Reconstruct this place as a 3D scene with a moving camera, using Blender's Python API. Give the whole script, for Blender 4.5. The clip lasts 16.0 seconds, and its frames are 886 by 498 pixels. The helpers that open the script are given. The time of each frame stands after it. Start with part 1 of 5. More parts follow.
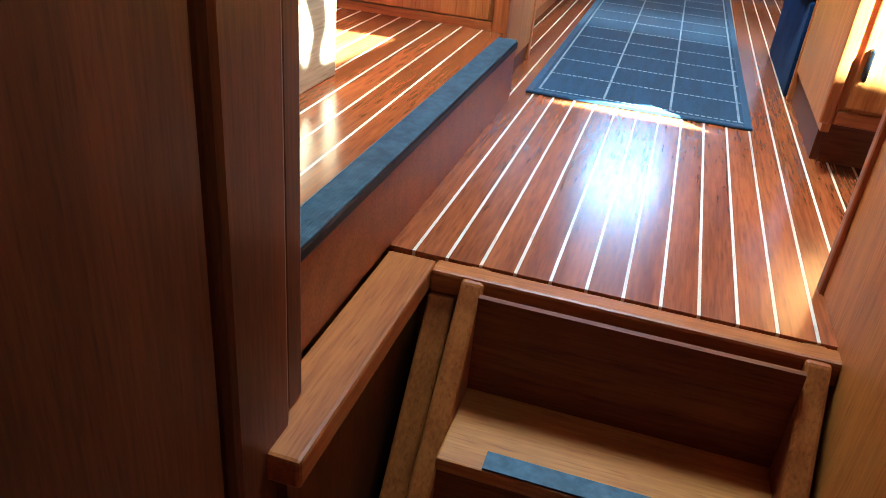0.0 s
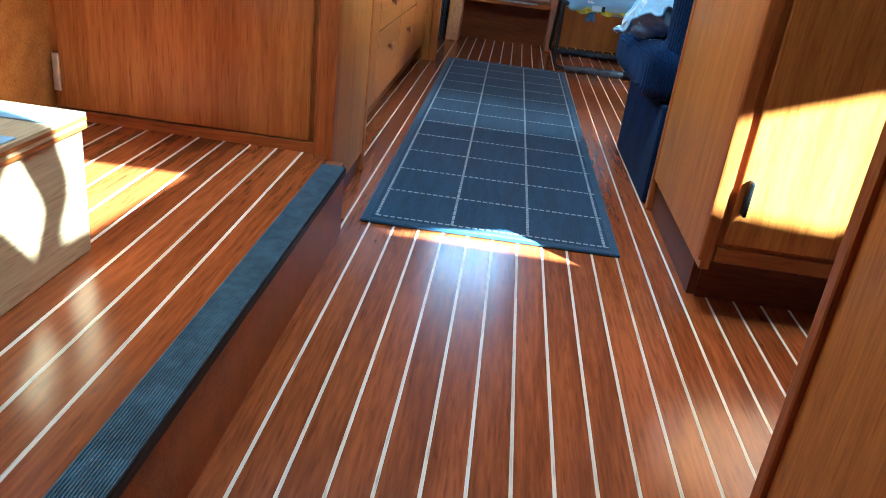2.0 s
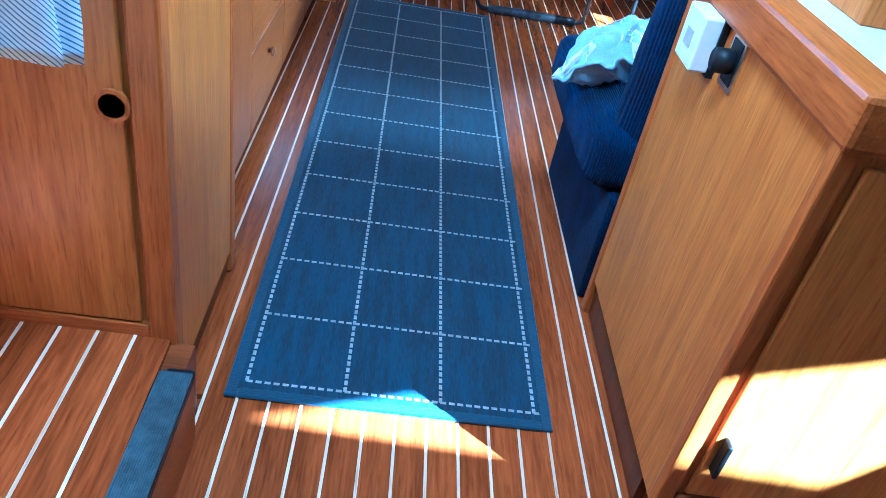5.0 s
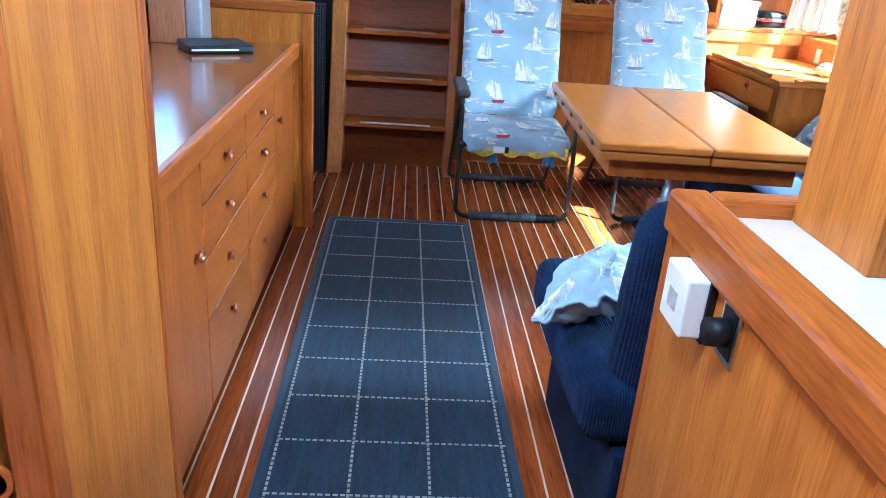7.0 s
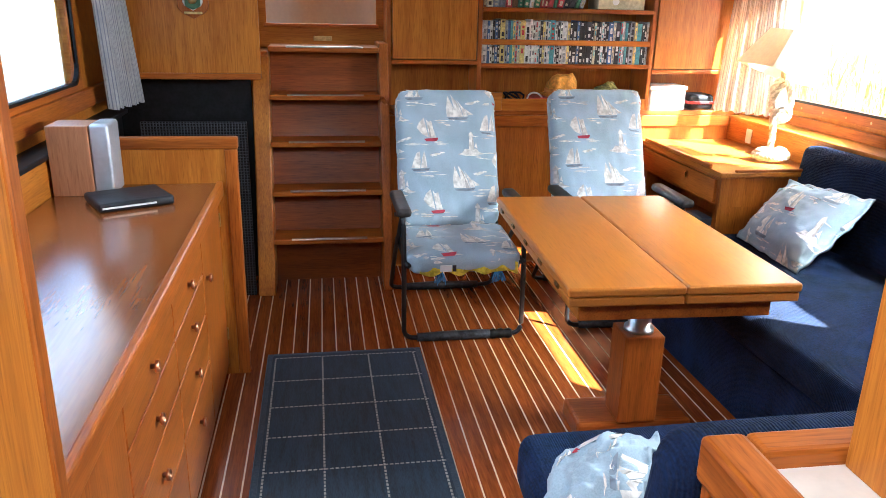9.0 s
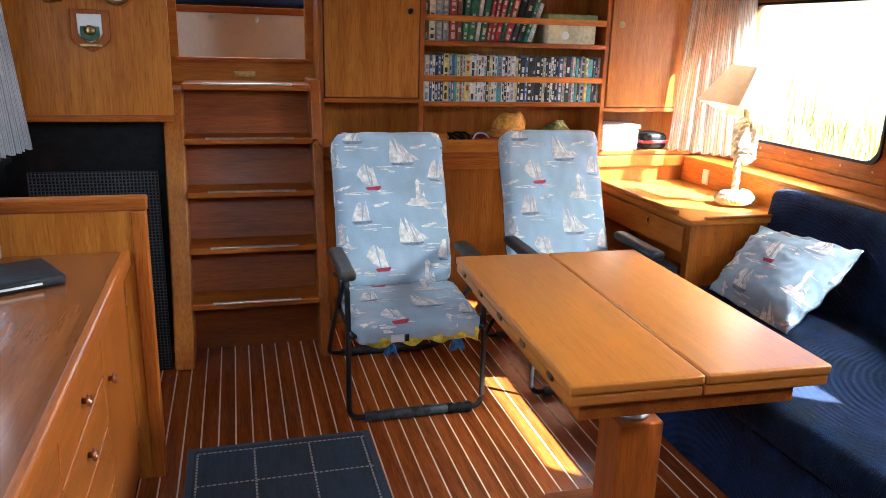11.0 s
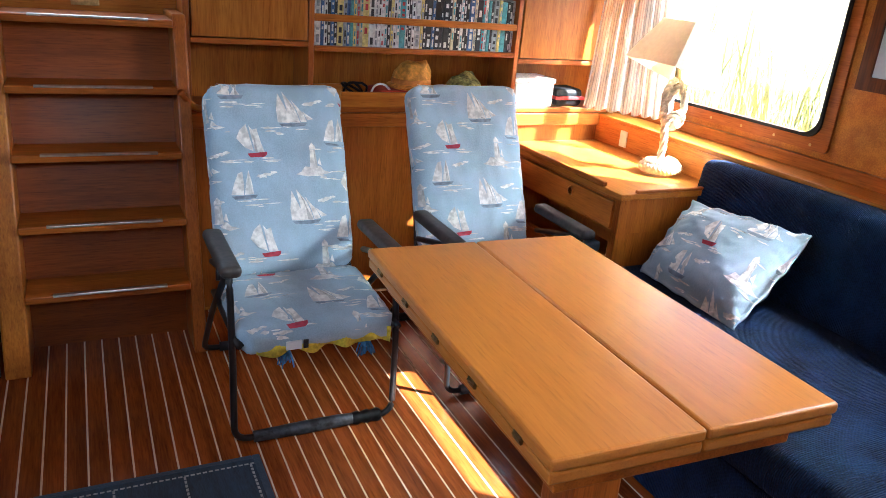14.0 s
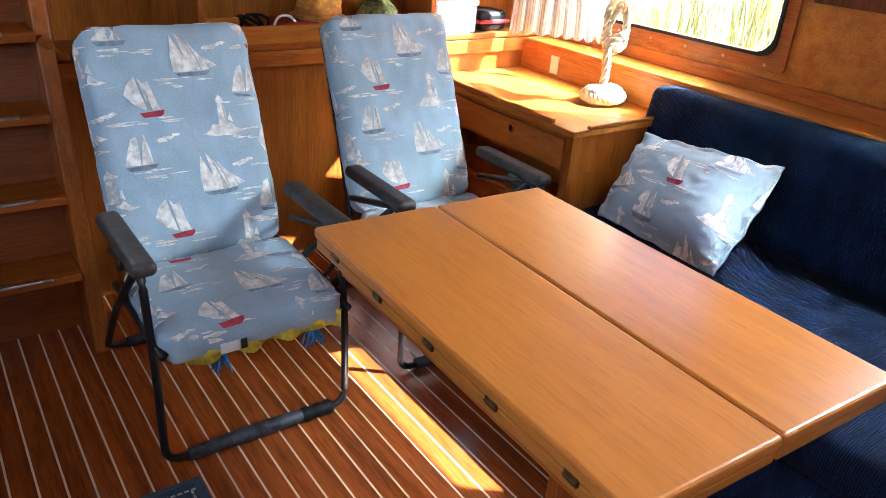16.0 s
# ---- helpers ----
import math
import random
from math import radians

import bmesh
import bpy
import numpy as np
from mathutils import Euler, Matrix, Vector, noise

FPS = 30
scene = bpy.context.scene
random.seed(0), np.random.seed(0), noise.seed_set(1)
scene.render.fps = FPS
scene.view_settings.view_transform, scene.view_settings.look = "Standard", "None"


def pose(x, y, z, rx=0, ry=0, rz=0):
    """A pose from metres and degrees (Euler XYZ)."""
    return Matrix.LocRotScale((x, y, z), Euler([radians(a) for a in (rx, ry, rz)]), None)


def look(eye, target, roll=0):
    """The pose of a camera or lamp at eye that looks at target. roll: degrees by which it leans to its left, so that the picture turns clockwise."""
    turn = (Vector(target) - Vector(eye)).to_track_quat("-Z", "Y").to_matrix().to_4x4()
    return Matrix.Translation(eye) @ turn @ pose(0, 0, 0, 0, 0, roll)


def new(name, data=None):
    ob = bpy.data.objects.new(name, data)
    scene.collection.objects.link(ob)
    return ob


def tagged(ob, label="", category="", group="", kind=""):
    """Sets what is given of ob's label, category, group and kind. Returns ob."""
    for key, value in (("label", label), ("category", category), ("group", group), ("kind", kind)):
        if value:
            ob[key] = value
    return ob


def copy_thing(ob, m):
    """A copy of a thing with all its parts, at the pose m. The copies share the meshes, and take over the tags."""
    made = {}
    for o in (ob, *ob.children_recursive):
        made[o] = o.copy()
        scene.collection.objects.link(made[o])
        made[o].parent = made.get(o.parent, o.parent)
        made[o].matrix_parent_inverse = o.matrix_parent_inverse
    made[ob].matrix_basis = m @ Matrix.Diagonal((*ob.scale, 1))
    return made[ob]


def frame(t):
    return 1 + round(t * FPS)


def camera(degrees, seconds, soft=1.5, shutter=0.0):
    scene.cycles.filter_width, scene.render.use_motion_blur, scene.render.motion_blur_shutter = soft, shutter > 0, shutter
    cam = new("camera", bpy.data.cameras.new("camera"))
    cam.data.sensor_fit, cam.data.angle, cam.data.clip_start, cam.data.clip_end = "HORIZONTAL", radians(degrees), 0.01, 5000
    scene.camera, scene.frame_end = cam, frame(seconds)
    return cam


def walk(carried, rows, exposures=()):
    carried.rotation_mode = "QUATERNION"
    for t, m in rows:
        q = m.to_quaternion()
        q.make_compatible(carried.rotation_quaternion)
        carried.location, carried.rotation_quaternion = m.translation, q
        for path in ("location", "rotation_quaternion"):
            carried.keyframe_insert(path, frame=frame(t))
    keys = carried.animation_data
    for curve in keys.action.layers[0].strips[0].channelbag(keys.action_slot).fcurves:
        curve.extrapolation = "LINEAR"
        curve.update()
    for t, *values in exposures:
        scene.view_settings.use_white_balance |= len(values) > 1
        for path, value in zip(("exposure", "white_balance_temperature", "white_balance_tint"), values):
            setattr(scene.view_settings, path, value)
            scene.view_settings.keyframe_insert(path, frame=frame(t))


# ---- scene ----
cam = camera(61.2, 16.0, 0.7)
PATH = [
    (0, (0.037, -2.204, 0.656), (-0.405, -0.507, -0.306), 5.6),
    (0.5, (0.037, -2.092, 0.676), (-0.483, -0.422, -0.293), 4.8),
    (1, (0.029, -2.014, 0.706), (-0.467, -0.294, -0.186), 8.1),
    (1.5, (-0.017, -1.854, 0.712), (-0.322, -0.064, -0.126), 8.0),
    (2, (-0.035, -1.741, 0.723), (-0.115, 0.088, -0.081), 7.2),
    (2.5, (-0.042, -1.647, 0.715), (-0.127, 0.169, -0.119), 8.3),
    (3, (-0.055, -1.489, 0.726), (-0.221, 0.304, -0.144), 6.7),
    (3.2, (-0.063, -1.402, 0.758), (-0.252, 0.389, -0.113), 6.8),
    (5.3, (-0.086, -0.974, 1.153), (0.147, 0.64, -0.006), 11.2),
    (5.5, (-0.057, -0.931, 1.074), (0.147, 0.75, 0.009), 9.2),
    (6, (0.004, -0.822, 1.087), (0.039, 0.937, 0.136), 5.6),
    (6.5, (0.022, -0.837, 1.227), (-0.05, 0.998, 0.434), 3.4),
    (7, (-0.016, -0.764, 1.24), (0.114, 1.082, 0.481), 4.3),
    (7.5, (-0.096, -0.643, 1.355), (0.11, 1.188, 0.575), 4.2),
    (8, (-0.122, -0.62, 1.43), (0.137, 1.232, 0.721), 5.0),
    (8.5, (-0.114, -0.562, 1.443), (0.184, 1.3, 0.778), 3.8),
    (9, (-0.082, -0.432, 1.461), (0.234, 1.442, 0.84), 1.3),
    (9.5, (-0.094, -0.345, 1.457), (0.211, 1.537, 0.851), 3.2),
    (10, (-0.123, -0.245, 1.466), (0.355, 1.608, 0.883), 3.4),
    (10.2, (-0.14, -0.192, 1.467), (0.382, 1.663, 0.933), 1.8),
    (12.3, (-0.07, 0.259, 1.475), (0.488, 2.057, 0.8), 3.2),
    (12.5, (-0.063, 0.28, 1.476), (0.517, 2.057, 0.763), 4.0),
    (13, (-0.053, 0.382, 1.483), (0.669, 2.081, 0.714), 6.1),
    (13.5, (-0.075, 0.494, 1.487), (0.744, 2.15, 0.721), 4.4),
    (14, (-0.1, 0.557, 1.491), (0.746, 2.231, 0.798), 5.0),
    (14.5, (-0.098, 0.608, 1.48), (0.754, 2.278, 0.782), 3.8),
    (15, (-0.075, 0.725, 1.487), (0.796, 2.344, 0.699), 1.2),
    (15.5, (-0.064, 0.841, 1.478), (0.807, 2.449, 0.669), 2.6),
    (16, (-0.107, 0.985, 1.469), (0.977, 2.427, 0.606), 4.4),
]
EXPOSURES = [(0.0, 5.1, 3900, -15), (1.0, 4.6, 4050, -14), (3.0, 4.1, 3700, -14), (5.3, 4.85, 3100, -14), (6.0, 5.3, 2850, -16), (6.5, 4.65, 3150, -14), (7.0, 4.35, 4250, -4), (8.0, 4.25, 5450, 4), (10.0, 3.9, 5250, 2), (16.0, 3.72, 5150, 4)]

walk(cam, [(t, look(eye, target, roll)) for t, eye, target, roll in PATH], EXPOSURES)

# ---- world, sun, large lights ----
SUN_DIR = Vector((-1.0, 0.8, -1.08)).normalized()
world = bpy.data.worlds.new("sky")
scene.world = world
world.use_nodes = True
wn = world.node_tree.nodes
sky = wn.new("ShaderNodeTexSky")
sky.sky_type = "NISHITA"
sky.sun_disc = False
sky.sun_elevation = math.asin(-SUN_DIR.z)
sky.sun_rotation = math.atan2(-SUN_DIR.x, -SUN_DIR.y)
world.node_tree.links.new(sky.outputs[0], wn["Background"].inputs[0])
wn["Background"].inputs[1].default_value = 0.06
sun = new("sun", bpy.data.lights.new("sun", "SUN"))
sun.data.energy, sun.data.angle, sun.data.color = 5.0, radians(0.5), (1.0, 0.95, 0.86)
sun.matrix_world = look((0, 0, 0), SUN_DIR)


def fill_light(at, aim, w, h, watts, color=(1.0, 0.97, 0.92), spread=180):
    """A fill lamp for sky light; spread: how wide it fans out, in degrees."""
    lamp = new("sky_fill", bpy.data.lights.new("sky_fill", "AREA"))
    lamp.data.shape, lamp.data.size, lamp.data.size_y = "RECTANGLE", w, h
    lamp.data.energy, lamp.data.color, lamp.data.spread = watts, color, radians(spread)
    lamp.matrix_world = look(at, aim)
    return lamp


# sky stand-ins at hull windows; the unseen starboard one looks low over the bank
fill_light((2.53, 1.32, 1.59), (0.5, 1.5, 0.98), 0.85, 0.34, 1.9, spread=100)
fill_light((-1.11, 1.75, 1.49), (0.5, 1.7, 0.75), 2.4, 0.36, 0.65, (0.85, 0.93, 1.0), 150)
# added fill over the passage, in an unseen ceiling hole cut for it
fill_light((-0.1, -0.3, 2.07), (-0.1, -0.25, 0), 0.48, 0.48, 1.9)
# added fills for the wheelhouse: an unseen stern opening, then overhead without any opening
fill_light((-0.05, 4.58, 1.86), (-0.05, 4.0, 1.5), 0.8, 0.36, 0.5, (0.45, 0.72, 1.0))
fill_light((-0.05, 4.2, 2.04), (-0.05, 4.0, 1.0), 0.7, 0.45, 1.1)

# ---- materials ----


def material(name, color, rough=0.5, metal=0.0, coat=0.0, var=0.12, scale=6.0, bump=0.02, stretch=(1, 1, 1), color2=None, fine=60.0, sheen=0.0):
    """A surface with grain at two scales, a little relief and a shift of tone from piece to piece."""
    m = bpy.data.materials.new(name)
    m.use_nodes = True
    nt = m.node_tree
    n, ln = nt.nodes, nt.links.new
    b = n["Principled BSDF"]
    co = n.new("ShaderNodeTexCoord")
    oi = n.new("ShaderNodeObjectInfo")
    off = n.new("ShaderNodeVectorMath")
    off.operation = "MULTIPLY_ADD"
    comb = n.new("ShaderNodeCombineXYZ")
    ln(oi.outputs["Random"], comb.inputs[0])
    ln(oi.outputs["Random"], comb.inputs[1])
    ln(oi.outputs["Random"], comb.inputs[2])
    ln(comb.outputs[0], off.inputs[0])
    off.inputs[1].default_value = (7.3, 3.1, 5.7)
    ln(co.outputs["Object"], off.inputs[2])
    mp = n.new("ShaderNodeMapping")
    mp.inputs["Scale"].default_value = stretch
    ln(off.outputs[0], mp.inputs[0])
    big, small = n.new("ShaderNodeTexNoise"), n.new("ShaderNodeTexNoise")
    big.inputs["Scale"].default_value, big.inputs["Detail"].default_value = scale, 5
    small.inputs["Scale"].default_value, small.inputs["Detail"].default_value = fine, 4
    ln(mp.outputs[0], big.inputs[0])
    ln(mp.outputs[0], small.inputs[0])
    mix = n.new("ShaderNodeMath")
    mix.operation = "MULTIPLY_ADD"
    mix.inputs[1].default_value = 0.45
    ln(small.outputs[0], mix.inputs[0])
    half = n.new("ShaderNodeMath")
    half.operation = "MULTIPLY"
    half.inputs[1].default_value = 0.55
    ln(big.outputs[0], half.inputs[0])
    ln(half.outputs[0], mix.inputs[2])
    ramp = n.new("ShaderNodeValToRGB")
    c = Vector(color)
    d = Vector(color2) if color2 else c * (1 - 3 * var)
    ramp.color_ramp.elements[0].position, ramp.color_ramp.elements[1].position = 0.39, 0.61
    ramp.color_ramp.elements[0].color = (*d, 1)
    ramp.color_ramp.elements[1].color = (*(c * (1 + var)), 1)
    ln(mix.outputs[0], ramp.inputs[0])
    hsv = n.new("ShaderNodeHueSaturation")
    tone = n.new("ShaderNodeMath")
    tone.operation = "MULTIPLY_ADD"
    tone.inputs[1].default_value, tone.inputs[2].default_value = 2.2 * var, 1 - 1.1 * var
    ln(oi.outputs["Random"], tone.inputs[0])
    ln(tone.outputs[0], hsv.inputs["Value"])
    ln(ramp.outputs[0], hsv.inputs["Color"])
    ln(hsv.outputs[0], b.inputs["Base Color"])
    rr = n.new("ShaderNodeMath")
    rr.operation = "MULTIPLY_ADD"
    rr.inputs[1].default_value, rr.inputs[2].default_value = 0.1, rough - 0.05
    ln(big.outputs[0], rr.inputs[0])
    ln(rr.outputs[0], b.inputs["Roughness"])
    b.inputs["Metallic"].default_value = metal
    b.inputs["Coat Weight"].default_value = coat
    b.inputs["Coat Roughness"].default_value = 0.16
    b.inputs["Sheen Weight"].default_value = sheen
    if bump:
        bp = n.new("ShaderNodeBump")
        bp.inputs["Strength"].default_value, bp.inputs["Distance"].default_value = 0.35, bump * 0.05
        ln(mix.outputs[0], bp.inputs["Height"])
        ln(bp.outputs[0], b.inputs["Normal"])
    return m


def wood(name, color, dark, axis, rough=0.36, coat=0.14, var=0.08, pores=0.5):
    """Varnished timber with its grain along one axis: broad figure, fine lines and short dark pores."""
    st = [9.0, 9.0, 9.0]
    st["xyz".index(axis)] = 0.55
    m = material(name, color, rough, 0, coat, var, 2.4, 0.006, st, dark, 19.0)
    nt = m.node_tree
    n, ln = nt.nodes, nt.links.new
    b = n["Principled BSDF"]
    co = n.new("ShaderNodeTexCoord")
    mp = n.new("ShaderNodeMapping")
    sp = [210.0, 210.0, 210.0]
    sp["xyz".index(axis)] = 16.0
    mp.inputs["Scale"].default_value = sp
    ln(co.outputs["Object"], mp.inputs[0])
    pore = n.new("ShaderNodeTexNoise")
    pore.inputs["Scale"].default_value, pore.inputs["Detail"].default_value = 1.0, 2
    ln(mp.outputs[0], pore.inputs[0])
    ramp = n.new("ShaderNodeMapRange")
    ramp.inputs["From Min"].default_value, ramp.inputs["From Max"].default_value = 0.56, 0.72
    ramp.inputs["To Max"].default_value = pores
    ln(pore.outputs[0], ramp.inputs[0])
    mix = n.new("ShaderNodeMix")
    mix.data_type, mix.blend_type = "RGBA", "MULTIPLY"
    ln(ramp.outputs[0], mix.inputs[0])
    ln(b.inputs["Base Color"].links[0].from_socket, mix.inputs[6])
    mix.inputs[7].default_value = (0.42, 0.3, 0.22, 1)
    ln(mix.outputs[2], b.inputs["Base Color"])
    return m


TEAK, TEAK_D = (0.48, 0.176, 0.02), (0.35, 0.108, 0.011)
M_V = wood("teak_upright", TEAK, TEAK_D, "z")
M_X = wood("teak_across", TEAK, TEAK_D, "x")
M_Y = wood("teak_along", TEAK, TEAK_D, "y")
M_TRIM_Z = wood("teak_trim_upright", (0.4, 0.118, 0.014), (0.26, 0.066, 0.008), "z")
M_TRIM_X = wood("teak_trim_across", (0.4, 0.118, 0.014), (0.26, 0.066, 0.008), "x")
M_TRIM_Y = wood("teak_trim_along", (0.4, 0.118, 0.014), (0.26, 0.066, 0.008), "y")
# upright tone lowered to carry the stairwell's dimness; plinths share it
M_DARK_V = wood("darkened_wood_upright", (0.14, 0.034, 0.005), (0.08, 0.018, 0.003), "z", 0.42, 0.05)
M_DARK_X = wood("darkened_wood_across", (0.2, 0.052, 0.007), (0.12, 0.028, 0.004), "x", 0.42, 0.05)
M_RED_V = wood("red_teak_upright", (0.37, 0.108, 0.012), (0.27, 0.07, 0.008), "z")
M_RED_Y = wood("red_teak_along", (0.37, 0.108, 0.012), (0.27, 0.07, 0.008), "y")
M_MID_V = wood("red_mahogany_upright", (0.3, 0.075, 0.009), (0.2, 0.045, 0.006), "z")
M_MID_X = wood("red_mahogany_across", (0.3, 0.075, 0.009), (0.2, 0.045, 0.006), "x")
M_PLANK = wood("floor_plank", (0.3, 0.07, 0.011), (0.18, 0.038, 0.006), "y", 0.24, 0.22, 0.16)
M_PLANK.node_tree.nodes["Principled BSDF"].inputs["Specular IOR Level"].default_value = 0.5
M_HOLLY = wood("holly_strip", (0.8, 0.62, 0.4), (0.7, 0.51, 0.3), "y", 0.35, 0.2)
M_COUNTER = wood("counter_veneer", (0.28, 0.09, 0.022), (0.23, 0.068, 0.016), "y", 0.17, 0.6, 0.05, 0.2)
M_TABLE = wood("table_oak", (0.44, 0.155, 0.02), (0.39, 0.13, 0.016), "y", 0.3, 0.15, 0.05, 0.3)
M_PLY = wood("birch_plywood", (0.62, 0.42, 0.2), (0.5, 0.31, 0.13), "y", 0.5, 0.0)
M_RUBBER = material("ribbed_tread", (0.075, 0.1, 0.115), 0.6, 0, 0, 0.25, 26, 0.05, color2=(0.04, 0.056, 0.065))
M_BLACK = material("black_rubber", (0.008, 0.008, 0.009), 0.5, 0, 0, 0.2, 20)
M_BLACK.node_tree.nodes["Principled BSDF"].inputs["Specular IOR Level"].default_value = 0.25
M_METAL = material("brushed_steel", (0.62, 0.62, 0.6), 0.3, 1.0, 0, 0.05, 30)
M_BRASS = material("aged_brass", (0.6, 0.42, 0.17), 0.34, 1.0, 0, 0.1, 30)
M_HINGE = material("dark_brass", (0.2, 0.13, 0.06), 0.4, 1.0, 0, 0.2, 30)
M_COPPER = material("copper_ring", (0.62, 0.3, 0.16), 0.35, 1.0, 0, 0.1, 30)
M_WHITE = material("white_plastic", (0.8, 0.8, 0.78), 0.4, 0, 0, 0.02, 10)
M_LAMINATE = material("cream_laminate", (0.78, 0.74, 0.66), 0.35, 0, 0.1, 0.02, 10)
for satin in (M_RED_V, M_RED_Y, M_V, M_X, M_Y, M_TRIM_Z, M_TRIM_X, M_TRIM_Y, M_DARK_V, M_DARK_X, M_MID_V, M_MID_X):
    satin.node_tree.nodes["Principled BSDF"].inputs["Specular IOR Level"].default_value = 0.25
    satin.node_tree.nodes["Principled BSDF"].inputs["Coat Weight"].default_value = 0.04
# unseen ceiling, toned dark to lower the bounced light
M_CEIL = wood("low_bounce_ceiling", (0.3, 0.1, 0.018), (0.2, 0.06, 0.01), "y", 0.5, 0.05)


def corduroy(name, axis):
    """Navy cloth with fine raised cords."""
    m = material(name, (0.011, 0.023, 0.068), 0.95, 0, 0, 0.2, 10, 0, (1, 1, 1), None, 160, 0.02)
    m.node_tree.nodes["Principled BSDF"].inputs["Specular IOR Level"].default_value = 0.12
    nt = m.node_tree
    co = nt.nodes.new("ShaderNodeTexCoord")
    wv = nt.nodes.new("ShaderNodeTexWave")
    wv.wave_type, wv.bands_direction = "BANDS", axis
    wv.inputs["Scale"].default_value, wv.inputs["Distortion"].default_value = 52, 0.6
    nt.links.new(co.outputs["Object"], wv.inputs[0])
    bp = nt.nodes.new("ShaderNodeBump")
    bp.inputs["Strength"].default_value, bp.inputs["Distance"].default_value = 0.8, 0.003
    nt.links.new(wv.outputs["Fac"], bp.inputs["Height"])
    nt.links.new(bp.outputs[0], nt.nodes["Principled BSDF"].inputs["Normal"])
    return m


M_NAVY = corduroy("navy_corduroy", "X")
M_NAVY_Y = corduroy("navy_corduroy_along", "Y")
M_GREY = material("black_tube", (0.008, 0.008, 0.009), 0.42, 0, 0, 0.15, 20)
M_TAPE = material("worn_grey_foam", (0.045, 0.05, 0.058), 0.55, 0, 0, 0.3, 24, 0.05)
M_ARM = material("dark_grey_armrest", (0.048, 0.039, 0.034), 0.5, 0, 0, 0.2, 16, 0.03)
M_CLOTH = material("sea_blue_print_cotton", (0.4, 0.52, 0.61), 0.85, 0, 0, 0.06, 9, 0.05, (1, 1, 1), None, 240, 0.2)
M_SAIL = material("printed_sail_white", (0.8, 0.78, 0.73), 0.85, 0, 0, 0.1, 30, 0)
M_SAIL2 = material("printed_sail_grey", (0.6, 0.59, 0.55), 0.85, 0, 0, 0.1, 30, 0)
M_HULL = material("printed_hull_grey", (0.25, 0.3, 0.36), 0.85, 0, 0, 0.1, 30, 0)
M_RED = material("printed_hull_red", (0.5, 0.05, 0.08), 0.85, 0, 0, 0.1, 30, 0)
M_ROPE = material("cotton_rope", (0.72, 0.6, 0.42), 0.8, 0, 0, 0.12, 40, 0.06)
M_SHADE = material("cream_lampshade", (0.82, 0.74, 0.6), 0.8, 0, 0, 0.03, 12)


def let_through(m, share):
    """Makes a thin cloth pass part of the light that falls on its back."""
    nt = m.node_tree
    b = nt.nodes["Principled BSDF"]
    tr = nt.nodes.new("ShaderNodeBsdfTranslucent")
    nt.links.new(b.inputs["Base Color"].links[0].from_socket, tr.inputs["Color"])
    mix = nt.nodes.new("ShaderNodeMixShader")
    mix.inputs[0].default_value = share
    nt.links.new(b.outputs[0], mix.inputs[1])
    nt.links.new(tr.outputs[0], mix.inputs[2])
    nt.links.new(mix.outputs[0], nt.nodes["Material Output"].inputs["Surface"])
    return m


let_through(M_SHADE, 0.5)

# ---- building helpers ----


def thing(name, loc, label, category, group="", kind=""):
    """An Empty at the base of a thing; its parts hang under it."""
    ob = new(name)
    ob.location = loc
    ob.empty_display_size = 0.05
    return tagged(ob, label, category, group, kind)


def world_of(ob):
    p = Vector(ob.location)
    while ob.parent:
        ob = ob.parent
        p = p + Vector(ob.location)
    return p


def part(name, bm, mat, parent=None, label="", smooth=False):
    """Links a bmesh, whose places are in the world, as one mesh under a thing or a part."""
    if parent:
        bmesh.ops.translate(bm, verts=bm.verts, vec=-world_of(parent))
    me = bpy.data.meshes.new(name)
    bm.to_mesh(me)
    bm.free()
    for mm in mat if isinstance(mat, (list, tuple)) else [mat]:
        me.materials.append(mm)
    if smooth:
        for p in me.polygons:
            p.use_smooth = True
    ob = new(name, me)
    if parent:
        ob.parent = parent
    if label:
        ob["label"] = label
    return ob


def box(*spans, bevel=0.0, bm=None, seg=2):
    """A box of three spans ((x0, x1), (y0, y1), (z0, z1)), with rounded edges."""
    tmp = bmesh.new()
    bmesh.ops.create_cube(tmp, size=1)
    for v in tmp.verts:
        v.co = Vector([s[0] + (c + 0.5) * (s[1] - s[0]) for c, s in zip(v.co, spans)])
    if bevel:
        bmesh.ops.bevel(tmp, geom=tmp.edges[:], offset=bevel, segments=seg, profile=0.5, affect="EDGES")
    if bm is None:
        return tmp
    return merge(bm, tmp)


def merge(bm, tmp):
    me = bpy.data.meshes.new("tmp")
    tmp.to_mesh(me)
    tmp.free()
    bm.from_mesh(me)
    bpy.data.meshes.remove(me)
    return bm


